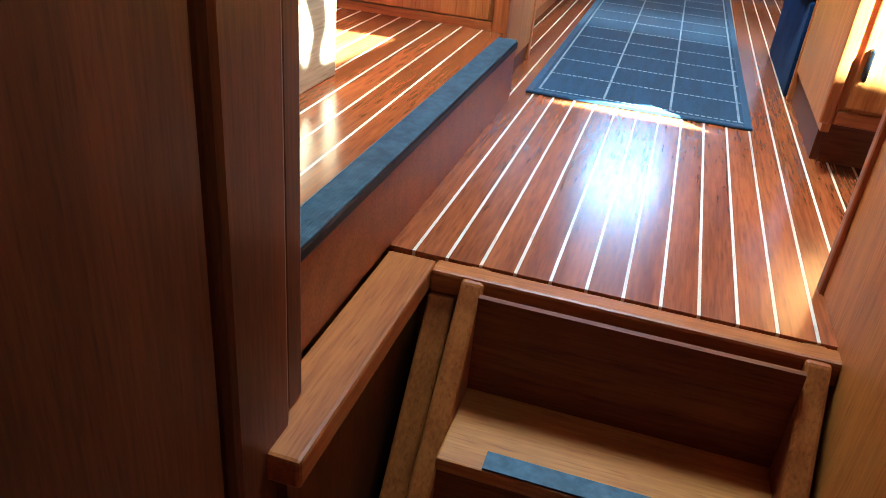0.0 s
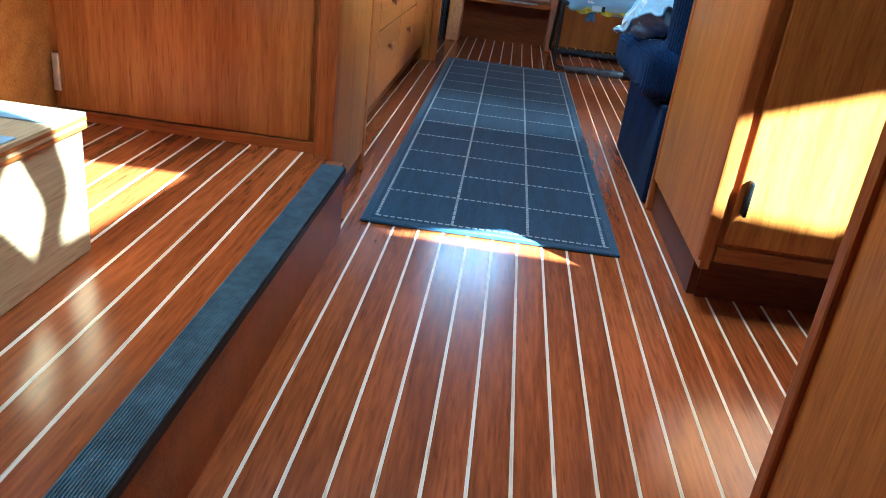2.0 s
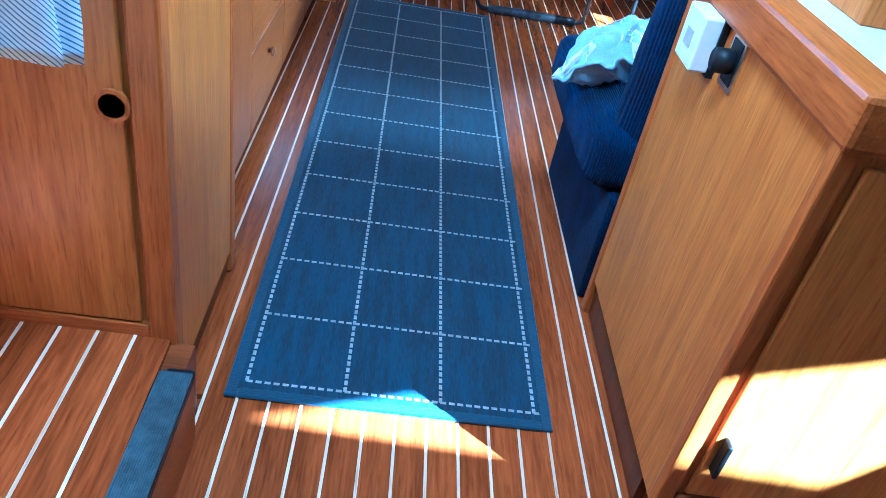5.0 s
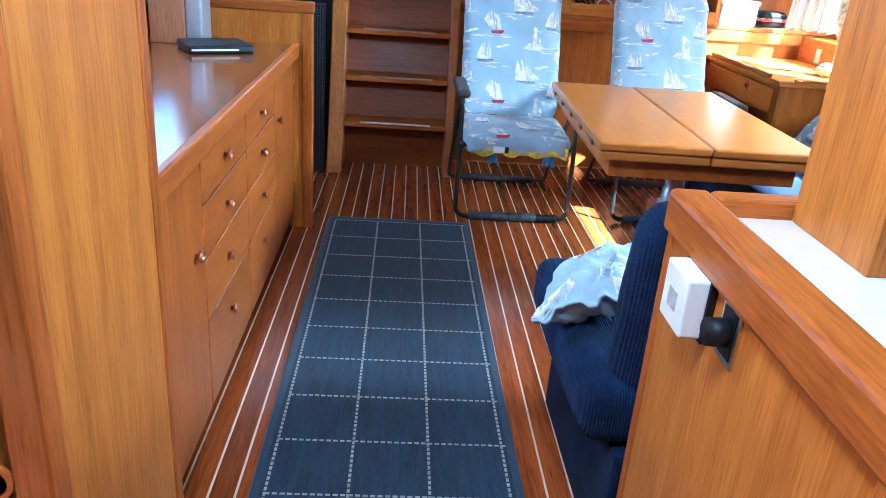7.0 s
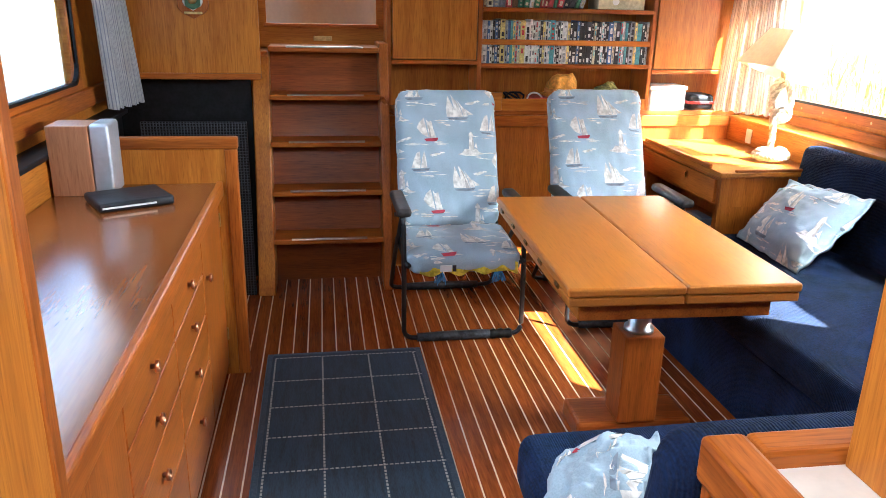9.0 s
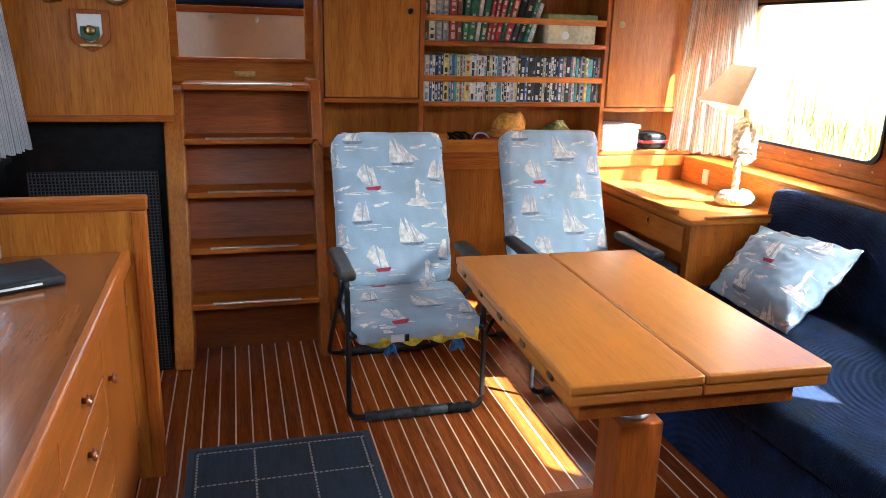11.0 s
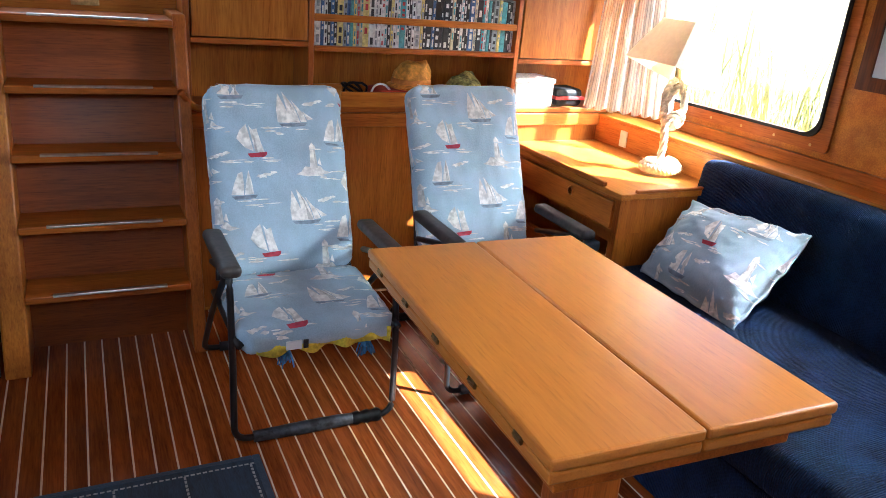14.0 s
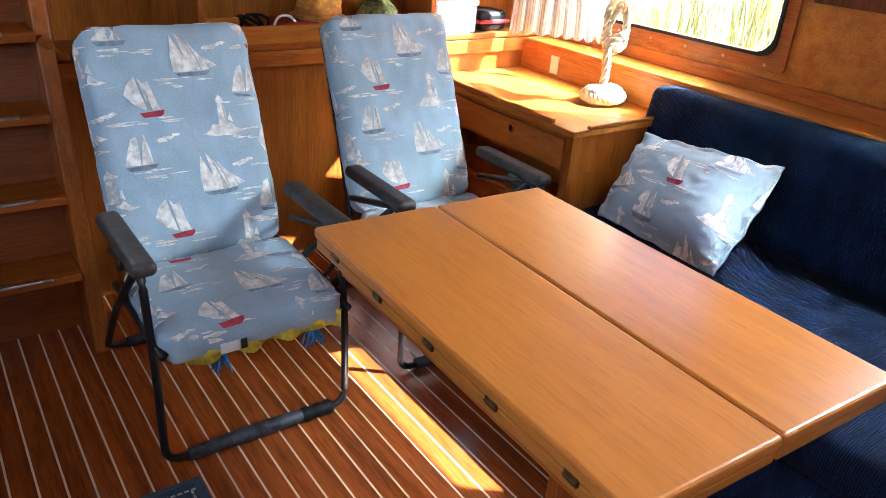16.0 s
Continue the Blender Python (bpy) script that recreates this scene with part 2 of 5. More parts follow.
def tube(points, r, bm=None, sides=10, closed=False):
    """A round bar along a line of points."""
    bm = bm or bmesh.new()
    pts = [Vector(p) for p in points]
    rings = []
    up = Vector((0.013, 0.021, 1)).normalized()
    for i, p in enumerate(pts):
        a = pts[i - 1] if (i or closed) else p
        b = pts[(i + 1) % len(pts)] if (i < len(pts) - 1 or closed) else p
        d = (b - a).normalized()
        if abs(d.dot(up)) > 0.98:
            u = d.cross(Vector((1, 0.02, 0))).normalized()
        else:
            u = d.cross(up).normalized()
        w = d.cross(u)
        rr = r[i] if isinstance(r, (list, tuple)) else r
        rings.append([bm.verts.new(p + rr * (math.cos(k * 2 * math.pi / sides) * u + math.sin(k * 2 * math.pi / sides) * w)) for k in range(sides)])
    for i in range(len(rings) - (0 if closed else 1)):
        a, b = rings[i], rings[(i + 1) % len(rings)]
        for k in range(sides):
            bm.faces.new((a[k], a[(k + 1) % sides], b[(k + 1) % sides], b[k]))
    if not closed:
        bm.faces.new(rings[0][::-1])
        bm.faces.new(rings[-1])
    bmesh.ops.recalc_face_normals(bm, faces=bm.faces)
    return bm


def smooth_line(points, n=6):
    """A rounded line through the corner points."""
    pts = [Vector(p) for p in points]
    out = []
    for i in range(len(pts) - 1):
        p0, p1, p2, p3 = pts[max(i - 1, 0)], pts[i], pts[i + 1], pts[min(i + 2, len(pts) - 1)]
        for k in range(n):
            t = k / n
            out.append(0.5 * (2 * p1 + (p2 - p0) * t + (2 * p0 - 5 * p1 + 4 * p2 - p3) * t * t + (3 * p1 - p0 - 3 * p2 + p3) * t**3))
    return out + [pts[-1]]


def round_corners(points, r, n=5):
    """A line of straight runs whose corners are rounded."""
    pts = [Vector(p) for p in points]
    out = [pts[0]]
    for a, b, c in zip(pts, pts[1:], pts[2:]):
        d, e = (a - b), (c - b)
        k = min(r, d.length * 0.45, e.length * 0.45)
        p, q = b + d.normalized() * k, b + e.normalized() * k
        out += [(1 - t) ** 2 * p + 2 * t * (1 - t) * b + t * t * q for t in [i / n for i in range(n + 1)]]
    return out + [pts[-1]]


def lathe(profile, at, axis="z", sides=20, bm=None):
    """A turned shape from (radius, height) pairs."""
    bm = bm or bmesh.new()
    at = Vector(at)
    rings = []
    for r, h in profile:
        ring = []
        for k in range(sides):
            c, s = r * math.cos(k * 2 * math.pi / sides), r * math.sin(k * 2 * math.pi / sides)
            ring.append(bm.verts.new(at + Vector({"z": (c, s, h), "x": (h, c, s), "y": (c, h, s)}[axis])))
        rings.append(ring)
    for a, b in zip(rings, rings[1:]):
        for k in range(sides):
            bm.faces.new((a[k], a[(k + 1) % sides], b[(k + 1) % sides], b[k]))
    bm.faces.new(rings[0])
    bm.faces.new(rings[-1])
    bmesh.ops.recalc_face_normals(bm, faces=bm.faces)
    return bm


def holed(axis, at, thick, span_u, span_z, holes):
    """A wall plate across one axis with rectangular openings right through it; holes of (u0, u1, z0, z1)."""
    bm = bmesh.new()
    us = sorted({*span_u, *(h[0] for h in holes), *(h[1] for h in holes)})
    zs = sorted({*span_z, *(h[2] for h in holes), *(h[3] for h in holes)})
    us = [u for u in us if span_u[0] <= u <= span_u[1]]
    zs = [z for z in zs if span_z[0] <= z <= span_z[1]]

    def solid(i, j):
        if not (0 <= i < len(us) - 1 and 0 <= j < len(zs) - 1):
            return False
        u, z = (us[i] + us[i + 1]) / 2, (zs[j] + zs[j + 1]) / 2
        return not any(h[0] < u < h[1] and h[2] < z < h[3] for h in holes)

    def v(u, z, k):
        w = at + k * thick
        return bm.verts.new((w, u, z) if axis == "x" else (u, w, z))

    for i in range(len(us) - 1):
        for j in range(len(zs) - 1):
            if not solid(i, j):
                continue
            a, b, c, d = us[i], us[i + 1], zs[j], zs[j + 1]
            for k in (0, 1):
                bm.faces.new([v(a, c, k), v(b, c, k), v(b, d, k), v(a, d, k)])
            for (di, dj), (p, q) in {(-1, 0): ((a, c), (a, d)), (1, 0): ((b, c), (b, d)), (0, -1): ((a, c), (b, c)), (0, 1): ((a, d), (b, d))}.items():
                if not solid(i + di, j + dj):
                    bm.faces.new([v(*p, 0), v(*q, 0), v(*q, 1), v(*p, 1)])
    bmesh.ops.remove_doubles(bm, verts=bm.verts, dist=1e-5)
    bmesh.ops.recalc_face_normals(bm, faces=bm.faces)
    return bm


def rounded_frame(x, thick, y0, y1, z0, z1, r, width, outer_r):
    """A window frame across x: a ring between a rounded opening and a rounded outline."""
    bm = bmesh.new()

    def outline(g, rad):
        pts = []
        for cy, cz, a0 in ((y1 + g - rad, z1 + g - rad, 0), (y0 - g + rad, z1 + g - rad, 90), (y0 - g + rad, z0 - g + rad, 180), (y1 + g - rad, z0 - g + rad, 270)):
            for k in range(7):
                a = radians(a0 + 15 * k)
                pts.append((cy + rad * math.cos(a), cz + rad * math.sin(a)))
        return pts

    ins, outs = outline(0, r), outline(width, outer_r)
    loops = [[bm.verts.new((xx, *p)) for p in pts] for xx, pts in ((x, ins), (x, outs), (x + thick, outs), (x + thick, ins))]
    for a, b in zip(loops, loops[1:] + loops[:1]):
        for k in range(len(a)):
            bm.faces.new((a[k], a[(k + 1) % len(a)], b[(k + 1) % len(a)], b[k]))
    bmesh.ops.recalc_face_normals(bm, faces=bm.faces)
    return bm


def structure(name, bm, mat, label="", category="wall"):
    return tagged(part(name, bm, mat), label, category, kind="structure")


# ---- large structure ----
CEIL = 2.05
structure("wall_under_floor", box((-1.1, 2.5), (-1.078, -1.062), (-0.66, -0.014)), M_DARK_X, "dark wooden bulkhead under the landing")
floor = structure("floor", box((-1.1, 2.5), (-1.06, 3.7), (-0.06, -0.012)), M_DARK_X, "teak floor with pale holly strips", "floor")
platform = structure("floor_platform", box((-1.1, -0.372), (-2.4, -0.03), (-0.04, 0.159)), M_DARK_X, "raised teak side deck with pale strips", "floor")
lower = structure("floor_lower", box((-1.1, 2.5), (-3.7, -1.06), (-0.66, -0.6)), M_PLANK, "dark wooden floor of the lower cabin", "floor")


def plate(outline, holes, z0, z1):
    """A flat plate with openings of any outline right through it."""
    bm = bmesh.new()
    for loop in [outline, *holes]:
        vs = [bm.verts.new((x, y, z0)) for x, y in loop]
        for a, b in zip(vs, vs[1:] + vs[:1]):
            bm.edges.new((a, b))
    bmesh.ops.triangle_fill(bm, use_beauty=True, edges=bm.edges[:])
    up = bmesh.ops.extrude_face_region(bm, geom=bm.faces[:])["geom"]
    bmesh.ops.translate(bm, verts=[v for v in up if isinstance(v, bmesh.types.BMVert)], vec=(0, 0, z1 - z0))
    bmesh.ops.recalc_face_normals(bm, faces=bm.faces)
    return bm


def oblong(x0, x1, y0, y1):
    return [(x0, y0), (x1, y0), (x1, y1), (x0, y1)]


# unseen holes cut to shape light: passage fill, side-deck sun patches, landing sun wedge
LIGHT_CUTS = [oblong(-0.35, 0.15, -0.55, -0.05), [(0.5, -2.35), (0.8, -2.2), (0.85, -2.1), (0.8, -2.03), (0.5, -1.96)],
           [(0.988, -2.234), (1.08, -2.218), (1.006, -2.118), (0.91, -2.097)], [(0.5, -1.7), (0.5, -1.9), (0.85, -1.99), (1.0, -2.05), (1.085, -2.17), (1.125, -1.685)],
           [(1.56, -1.588), (2.06, -1.612), (2.42, -1.63), (2.42, -1.285)]]
structure("ceiling", plate(oblong(-1.16, 2.56, -3.7, 4.6), LIGHT_CUTS, CEIL, CEIL + 0.04), M_CEIL, "unseen deckhead, dark to cut bounce, with holes that shape the light", "ceiling")

WIN_R = [(2.52, 3.5, 0.99, 1.69), (0.88, 1.76, 1.38, 1.77)]
structure("wall_starboard", holed("x", 2.5, 0.05, (-3.7, 4.6), (-0.7, CEIL), WIN_R), M_X, "varnished teak hull side with windows")
WIN_L = [(0.3, 3.0, 1.1, 1.7)]
structure("wall_port", holed("x", -1.14, 0.05, (-3.7, 4.6), (-0.7, CEIL), WIN_L), M_X, "varnished teak hull side with a long window")
structure("wall_stern", holed("y", 4.6, 0.05, (-1.16, 2.56), (-0.7, CEIL), [(-0.45, 0.35, 1.6, 2.0)]), M_V, "plain wooden end wall")
structure("wall_bow", box((-1.16, 2.56), (-3.75, -3.7), (-0.7, CEIL)), M_V, "plain wooden end wall")
# planks and strips
PITCH = 0.0625
TURN_OUT = 0.0066


def sheet(x0, x1, y0, y1, z0, z1):
    return box((x0, x1), (y0, y1), (z0, z1))


def decking(owner, xs, y0, y1, z, gap=PITCH, turn=TURN_OUT):
    """Planks with a pale strip between each two, a hair out of line with the rug."""
    for x in xs:
        for name, x0, x1, up, mat in (("plank", x + 0.0029, x + gap - 0.0029, 0.0, M_PLANK), ("holly_strip", x - 0.0029, x + 0.0029, 0.0004, M_HOLLY)):
            bm = sheet(x0, x1, y0, y1, z - 0.012, z + up)
            for v in bm.verts:
                v.co.x += turn * v.co.y
            part(name, bm, mat, owner)


FIRST = 0.009
decking(floor, [FIRST + PITCH * k for k in range(-16, -6)], 0.0, 3.69, 0.0)
decking(floor, [FIRST + PITCH * k for k in range(-6, 38)], -1.075, 3.69, 0.0)
decking(platform, [-0.41 - 0.064 * k - 0.064 for k in range(10)], -2.4, -0.03, 0.172, 0.064, -0.01)
part("nosing", box((-0.4, -0.352), (-2.4, -0.1), (0.15, 0.172), bevel=0.005), M_BLACK, platform, "dark worn edge strip")
ribs = bmesh.new()
edge = [(-0.408, 0.172), (-0.408, 0.176)]
for k in range(14):
    edge += [(-0.4065 + 0.0038 * k, 0.176), (-0.406 + 0.0038 * k, 0.1775), (-0.4045 + 0.0038 * k, 0.1775), (-0.404 + 0.0038 * k, 0.176)]
edge += [(-0.353, 0.176), (-0.353, 0.172)]
ends = [[ribs.verts.new((x, y, z)) for x, z in edge] for y in (-2.4, -0.115)]
for k in range(len(edge)):
    ribs.faces.new((ends[0][k], ends[0][(k + 1) % len(edge)], ends[1][(k + 1) % len(edge)], ends[1][k]))
ribs.faces.new(ends[0]), ribs.faces.new(ends[1][::-1])
bmesh.ops.recalc_face_normals(ribs, faces=ribs.faces)
part("tread_strip", ribs, M_RUBBER, platform, "ribbed blue-grey anti-slip strip")
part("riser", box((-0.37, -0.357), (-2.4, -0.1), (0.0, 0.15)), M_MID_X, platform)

# ---- rug ----
rug = thing("runner_rug", (0, 1.28, 0), "blue-grey flatweave runner rug with dashed white squares", "rug")
M_RUG = material("rug_weave", (0.019, 0.041, 0.073), 0.9, 0, 0, 0.16, 60, 0.25, (1, 0.12, 1), None, 330, 0.1)
M_RUG2 = material("rug_border", (0.024, 0.05, 0.083), 0.9, 0, 0, 0.1, 14, 0.25, (0.3, 1, 1), None, 300, 0.2)
M_STITCH = material("rug_stitch", (0.4, 0.4, 0.38), 0.9, 0, 0, 0.1, 40, 0.1)
RX, RY = 0.33, 2.575
part("weave", box((-RX + 0.02, RX - 0.02), (0.02, RY - 0.02), (0.0005, 0.008), bevel=0.002), M_RUG, rug)
rim = bmesh.new()
for sx, sy in (((-RX, -RX + 0.024), (0, RY)), ((RX - 0.024, RX), (0, RY)), ((-RX + 0.024, RX - 0.024), (0, 0.024)), ((-RX + 0.024, RX - 0.024), (RY - 0.024, RY))):
    box(sx, sy, (0.0005, 0.0095), bevel=0.003, bm=rim, seg=1)
part("border", rim, M_RUG2, rug)
stitch = bmesh.new()
gx = [-0.294 + 0.196 * k for k in range(4)]
gy = [0.042 + 0.2075 * k for k in range(13)]
for x in gx:
    y = gy[0]
    while y < gy[-1]:
        box((x - 0.0035, x + 0.0035), (y, y + 0.012), (0.008, 0.0092), bm=stitch)
        y += 0.0186
for y in gy:
    x = gx[0]
    while x < gx[-1]:
        box((x, x + 0.012), (y - 0.003, y + 0.003), (0.008, 0.0092), bm=stitch)
        x += 0.0178
tagged(part("dashed_stitching", stitch, M_STITCH, rug, "dashed off-white stitching"), kind="stuff")

# ---- steps up from the lower cabin ----
side = thing("stair_post_panel", (-0.31, -1.8, -0.6), "varnished teak door post and panel by the steps, toned down for the dim cabin", "panel")
# dimness of the lower cabin is put into the colour of these boards
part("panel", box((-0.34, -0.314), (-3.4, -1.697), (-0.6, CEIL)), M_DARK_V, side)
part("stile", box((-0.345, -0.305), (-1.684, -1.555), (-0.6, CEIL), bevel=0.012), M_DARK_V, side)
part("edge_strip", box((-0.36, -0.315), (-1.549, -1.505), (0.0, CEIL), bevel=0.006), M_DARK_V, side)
ledge = thing("side_ledge", (-0.31, -1.35, 0), "worn teak ledge beam beside the steps", "ledge")
part("beam", box((-0.352, -0.262), (-1.62, -1.09), (-0.045, 0.0), bevel=0.006), M_TRIM_Y, ledge)
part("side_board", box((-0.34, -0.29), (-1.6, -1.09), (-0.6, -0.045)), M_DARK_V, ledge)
stairs = thing("companion_steps", (0.09, -1.2, -0.6), "varnished wooden steps down to the lower cabin", "stairs")
part("nosing", box((-0.262, 0.41), (-1.125, -1.082), (-0.045, 0.0), bevel=0.006), M_TRIM_X, stairs)


def slanted(x0, x1, yt, yb, zt, zb, depth, bevel=0.006):
    """A board that leans: its front edge runs from (yt, zt) to (yb, zb)."""
    bm = bmesh.new()
    vs = [bm.verts.new((x, y, z)) for x in (x0, x1) for y, z in ((yt, zt), (yt + depth, zt), (yb + depth, zb), (yb, zb))]
    for f in ((0, 1, 2, 3), (7, 6, 5, 4), (0, 4, 5, 1), (1, 5, 6, 2), (2, 6, 7, 3), (3, 7, 4, 0)):
        bm.faces.new([vs[i] for i in f])
    bmesh.ops.recalc_face_normals(bm, faces=bm.faces)
    if bevel:
        bmesh.ops.bevel(bm, geom=bm.edges[:], offset=bevel, segments=2, profile=0.5, affect="EDGES")
    return bm


part("stringer", slanted(-0.205, -0.165, -1.132, -1.6, -0.004, -0.6, 0.3), M_TRIM_Z, stairs)
part("stringer", slanted(0.352, 0.392, -1.132, -1.6, -0.004, -0.6, 0.3), M_TRIM_Z, stairs)
part("post", slanted(-0.262, -0.212, -1.13, -1.5, -0.046, -0.6, 0.2), M_TRIM_Z, stairs)
for k in range(2):
    z, y1 = -0.2 - 0.2 * k, -1.16 - 0.17 * k
    part("tread", box((-0.165, 0.352), (y1 - 0.19, y1), (z - 0.026, z), bevel=0.004), M_X, stairs, "worn teak tread")
    part("tread_strip", box((-0.09, 0.28), (y1 - 0.187, y1 - 0.147), (z, z + 0.004), bevel=0.001), M_RUBBER, stairs, "ribbed anti-slip strip")
    # riser darker than its tread: the recess shade is put into its colour
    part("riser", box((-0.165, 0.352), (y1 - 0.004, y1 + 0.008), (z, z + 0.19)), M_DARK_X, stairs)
rail = thing("landing_side_panel", (0.41, -1.6, -0.6), "varnished teak panel beside the steps", "panel")
part("panel", box((0.405, 0.43), (-3.2, -0.9), (-0.6, 1.06)), M_V, rail)
part("end_trim", box((0.396, 0.438), (-0.905, -0.875), (-0.02, 1.06), bevel=0.006), M_TRIM_Z, rail)

# ---- port locker ----
locker = thing("hanging_locker", (-0.8, 0.2, 0.0), "tall varnished teak locker with a door", "locker")
part("side_panel", box((-0.425, -0.405), (0.006, 0.392), (0.06, CEIL)), M_V, locker)
part("corner_post", box((-0.45, -0.402), (-0.036, 0.008), (0.0, CEIL), bevel=0.006), M_TRIM_Z, locker)
part("corner_post", box((-0.46, -0.401), (0.386, 0.424), (0.0, CEIL), bevel=0.006), M_TRIM_Z, locker)
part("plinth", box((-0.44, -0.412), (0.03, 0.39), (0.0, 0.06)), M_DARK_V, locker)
part("front_frame", box((-1.09, -0.45), (-0.018, 0.0), (0.0, CEIL)), M_V, locker)
door = part("door", box((-1.07, -0.462), (-0.03, -0.018), (0.2, 0.872), bevel=0.003), M_V, locker)
ring = lathe([(0.026, -0.004), (0.026, 0.003), (0.019, 0.003), (0.019, -0.004)], (-0.476, -0.031, 0.614), "y", 24)
part("finger_ring", ring, M_TRIM_Z, door, "turned wooden finger ring")
part("finger_hole", lathe([(0.019, -0.0005), (0.019, 0.002)], (-0.476, -0.0315, 0.614), "y", 20), M_BLACK, door)
part("hinge", box((-1.083, -1.066), (-0.036, -0.028), (0.24, 0.33), bevel=0.002), M_METAL, door, "steel hinge")
part("upper_door", box((-1.07, -0.462), (-0.03, -0.018), (0.89, 1.95), bevel=0.003), M_V, locker)
part("bottom_rail", box((-1.09, -0.45), (-0.034, -0.018), (0.172, 0.197)), M_TRIM_X, locker)

# ---- sideboard ----
CX = -0.458
side_b = thing("sideboard", (-0.75, 1.4, 0), "built-in teak sideboard with two doors and eight drawers", "sideboard")
part("carcass", box((-1.0, CX - 0.018), (0.424, 2.42), (0.09, 0.77)), M_RED_V, side_b)
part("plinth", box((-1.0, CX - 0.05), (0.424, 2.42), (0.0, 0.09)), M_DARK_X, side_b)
part("top", box((-1.0, CX + 0.004), (0.424, 2.425), (0.77, 0.803), bevel=0.004), M_COUNTER, side_b, "polished reddish wood top")
part("front_edge", box((CX - 0.012, CX + 0.012), (0.424, 2.425), (0.755, 0.811), bevel=0.006), M_TRIM_Y, side_b)


def knob(at, owner):
    p = part("knob", lathe([(0.006, 0), (0.006, 0.008), (0.014, 0.01), (0.014, 0.018), (0.009, 0.018), (0.009, 0.013)], at, "x", 16), M_COPPER, owner, "small round copper pull", True)
    return p


def front(name, y0, y1, z0, z1, ky, kz):
    d = part(name, box((CX - 0.018, CX), (y0, y1), (z0, z1), bevel=0.003), M_RED_V if name == "door" else M_RED_Y, side_b)
    knob((CX, ky, kz), d)
    return d


front("door", 0.43, 0.872, 0.1, 0.75, 0.8, 0.55)
LEVELS = ((0.64, 0.75), (0.505, 0.634), (0.345, 0.499), (0.1, 0.339))
for y0, y1 in ((0.878, 1.378), (1.384, 1.876)):
    for (z0, z1), kz in zip(LEVELS, (0.7, 0.57, 0.425, 0.262)):
        front("drawer", y0, y1, z0, z1, (y0 + y1) / 2 - 0.015, kz)
d2 = front("door", 1.882, 2.33, 0.1, 0.75, 1.94, 0.6)
for hz in (0.2, 0.66):
    part("hinge", box((CX - 0.002, CX + 0.004), (2.322, 2.338), (hz, hz + 0.05), bevel=0.001), M_BRASS, d2, "brass hinge")
end = thing("end_partition", (-0.7, 2.44, 0), "low teak partition at the end of the sideboard", "partition")
part("panel", box((-1.0, -0.43), (2.432, 2.452), (0.0, 0.93)), M_V, end)
part("top_rail", box((-1.0, -0.385), (2.424, 2.464), (0.93, 0.975), bevel=0.006), M_TRIM_X, end)
part("stile", box((-0.436, -0.39), (2.424, 2.464), (0.0, 0.93), bevel=0.006), M_TRIM_Z, end)
lining = thing("side_lining", (-1.06, 1.4, 0.8), "teak lining and dark ledge under the window", "ledge")
part("back_board", box((-1.02, -1.0), (0.424, 2.42), (0.803, 0.93)), M_Y, lining)
part("ledge_top", box((-1.09, -0.99), (0.424, 3.4), (0.93, 0.95), bevel=0.004), M_BLACK, lining, "dark rubber-lined ledge")
part("rail", box((-1.092, -1.06), (0.424, 3.4), (1.0, 1.08), bevel=0.006), M_TRIM_Y, lining)


def rounded_window(name, x, thick, y0, y1, z0, z1, inward, label):
    w = thing(name, (x, (y0 + y1) / 2, z0), label, "window", kind="structure")
    part("window_frame", rounded_frame(x, thick, y0, y1, z0, z1, min(0.07, (z1 - z0) * 0.45), 0.06, 0.02), M_TRIM_Y, w)
    part("seal", rounded_frame(x + inward * 0.012, thick * 0.8, y0 + 0.0, y1 - 0.0, z0 + 0.0, z1 - 0.0, min(0.075, (z1 - z0) * 0.45), 0.012, 0.06), M_BLACK, w, "black rubber seal")
    return w


M_GLASS = bpy.data.materials.new("window_glass")
M_GLASS.use_nodes = True
gb = M_GLASS.node_tree.nodes["Principled BSDF"]
gb.inputs["Transmission Weight"].default_value, gb.inputs["Roughness"].default_value, gb.inputs["IOR"].default_value = 1.0, 0.0, 1.45
for i, (y0, y1, z0, z1) in enumerate(WIN_R):
    w = rounded_window("window_%d" % (i + 1), 2.488, 0.024, y0 + 0.02, y1 - 0.02, z0 + 0.02, z1 - 0.02, -1, "wide rounded window in a screwed teak frame")
    for k in range(6):
        for zz in (z0 - 0.02, z1 + 0.02):
            part("screw", lathe([(0.006, -0.002), (0.006, 0)], (2.487, y0 + 0.04 + k * (y1 - y0 - 0.08) / 5, zz), "x", 10), M_BRASS, w)
    g = part("pane", box((2.53, 2.535), (y0, y1), (z0, z1)), M_GLASS, w)
    g.visible_shadow = False
for i, (y0, y1, z0, z1) in enumerate(WIN_L):
    w = rounded_window("window_3", -1.098, 0.02, y0 + 0.02, y1 - 0.02, z0 + 0.02, z1 - 0.02, 1, "long rounded window in a teak frame")
    g = part("pane", box((-1.13, -1.125), (y0, y1), (z0, z1)), M_GLASS, w)
    g.visible_shadow = False

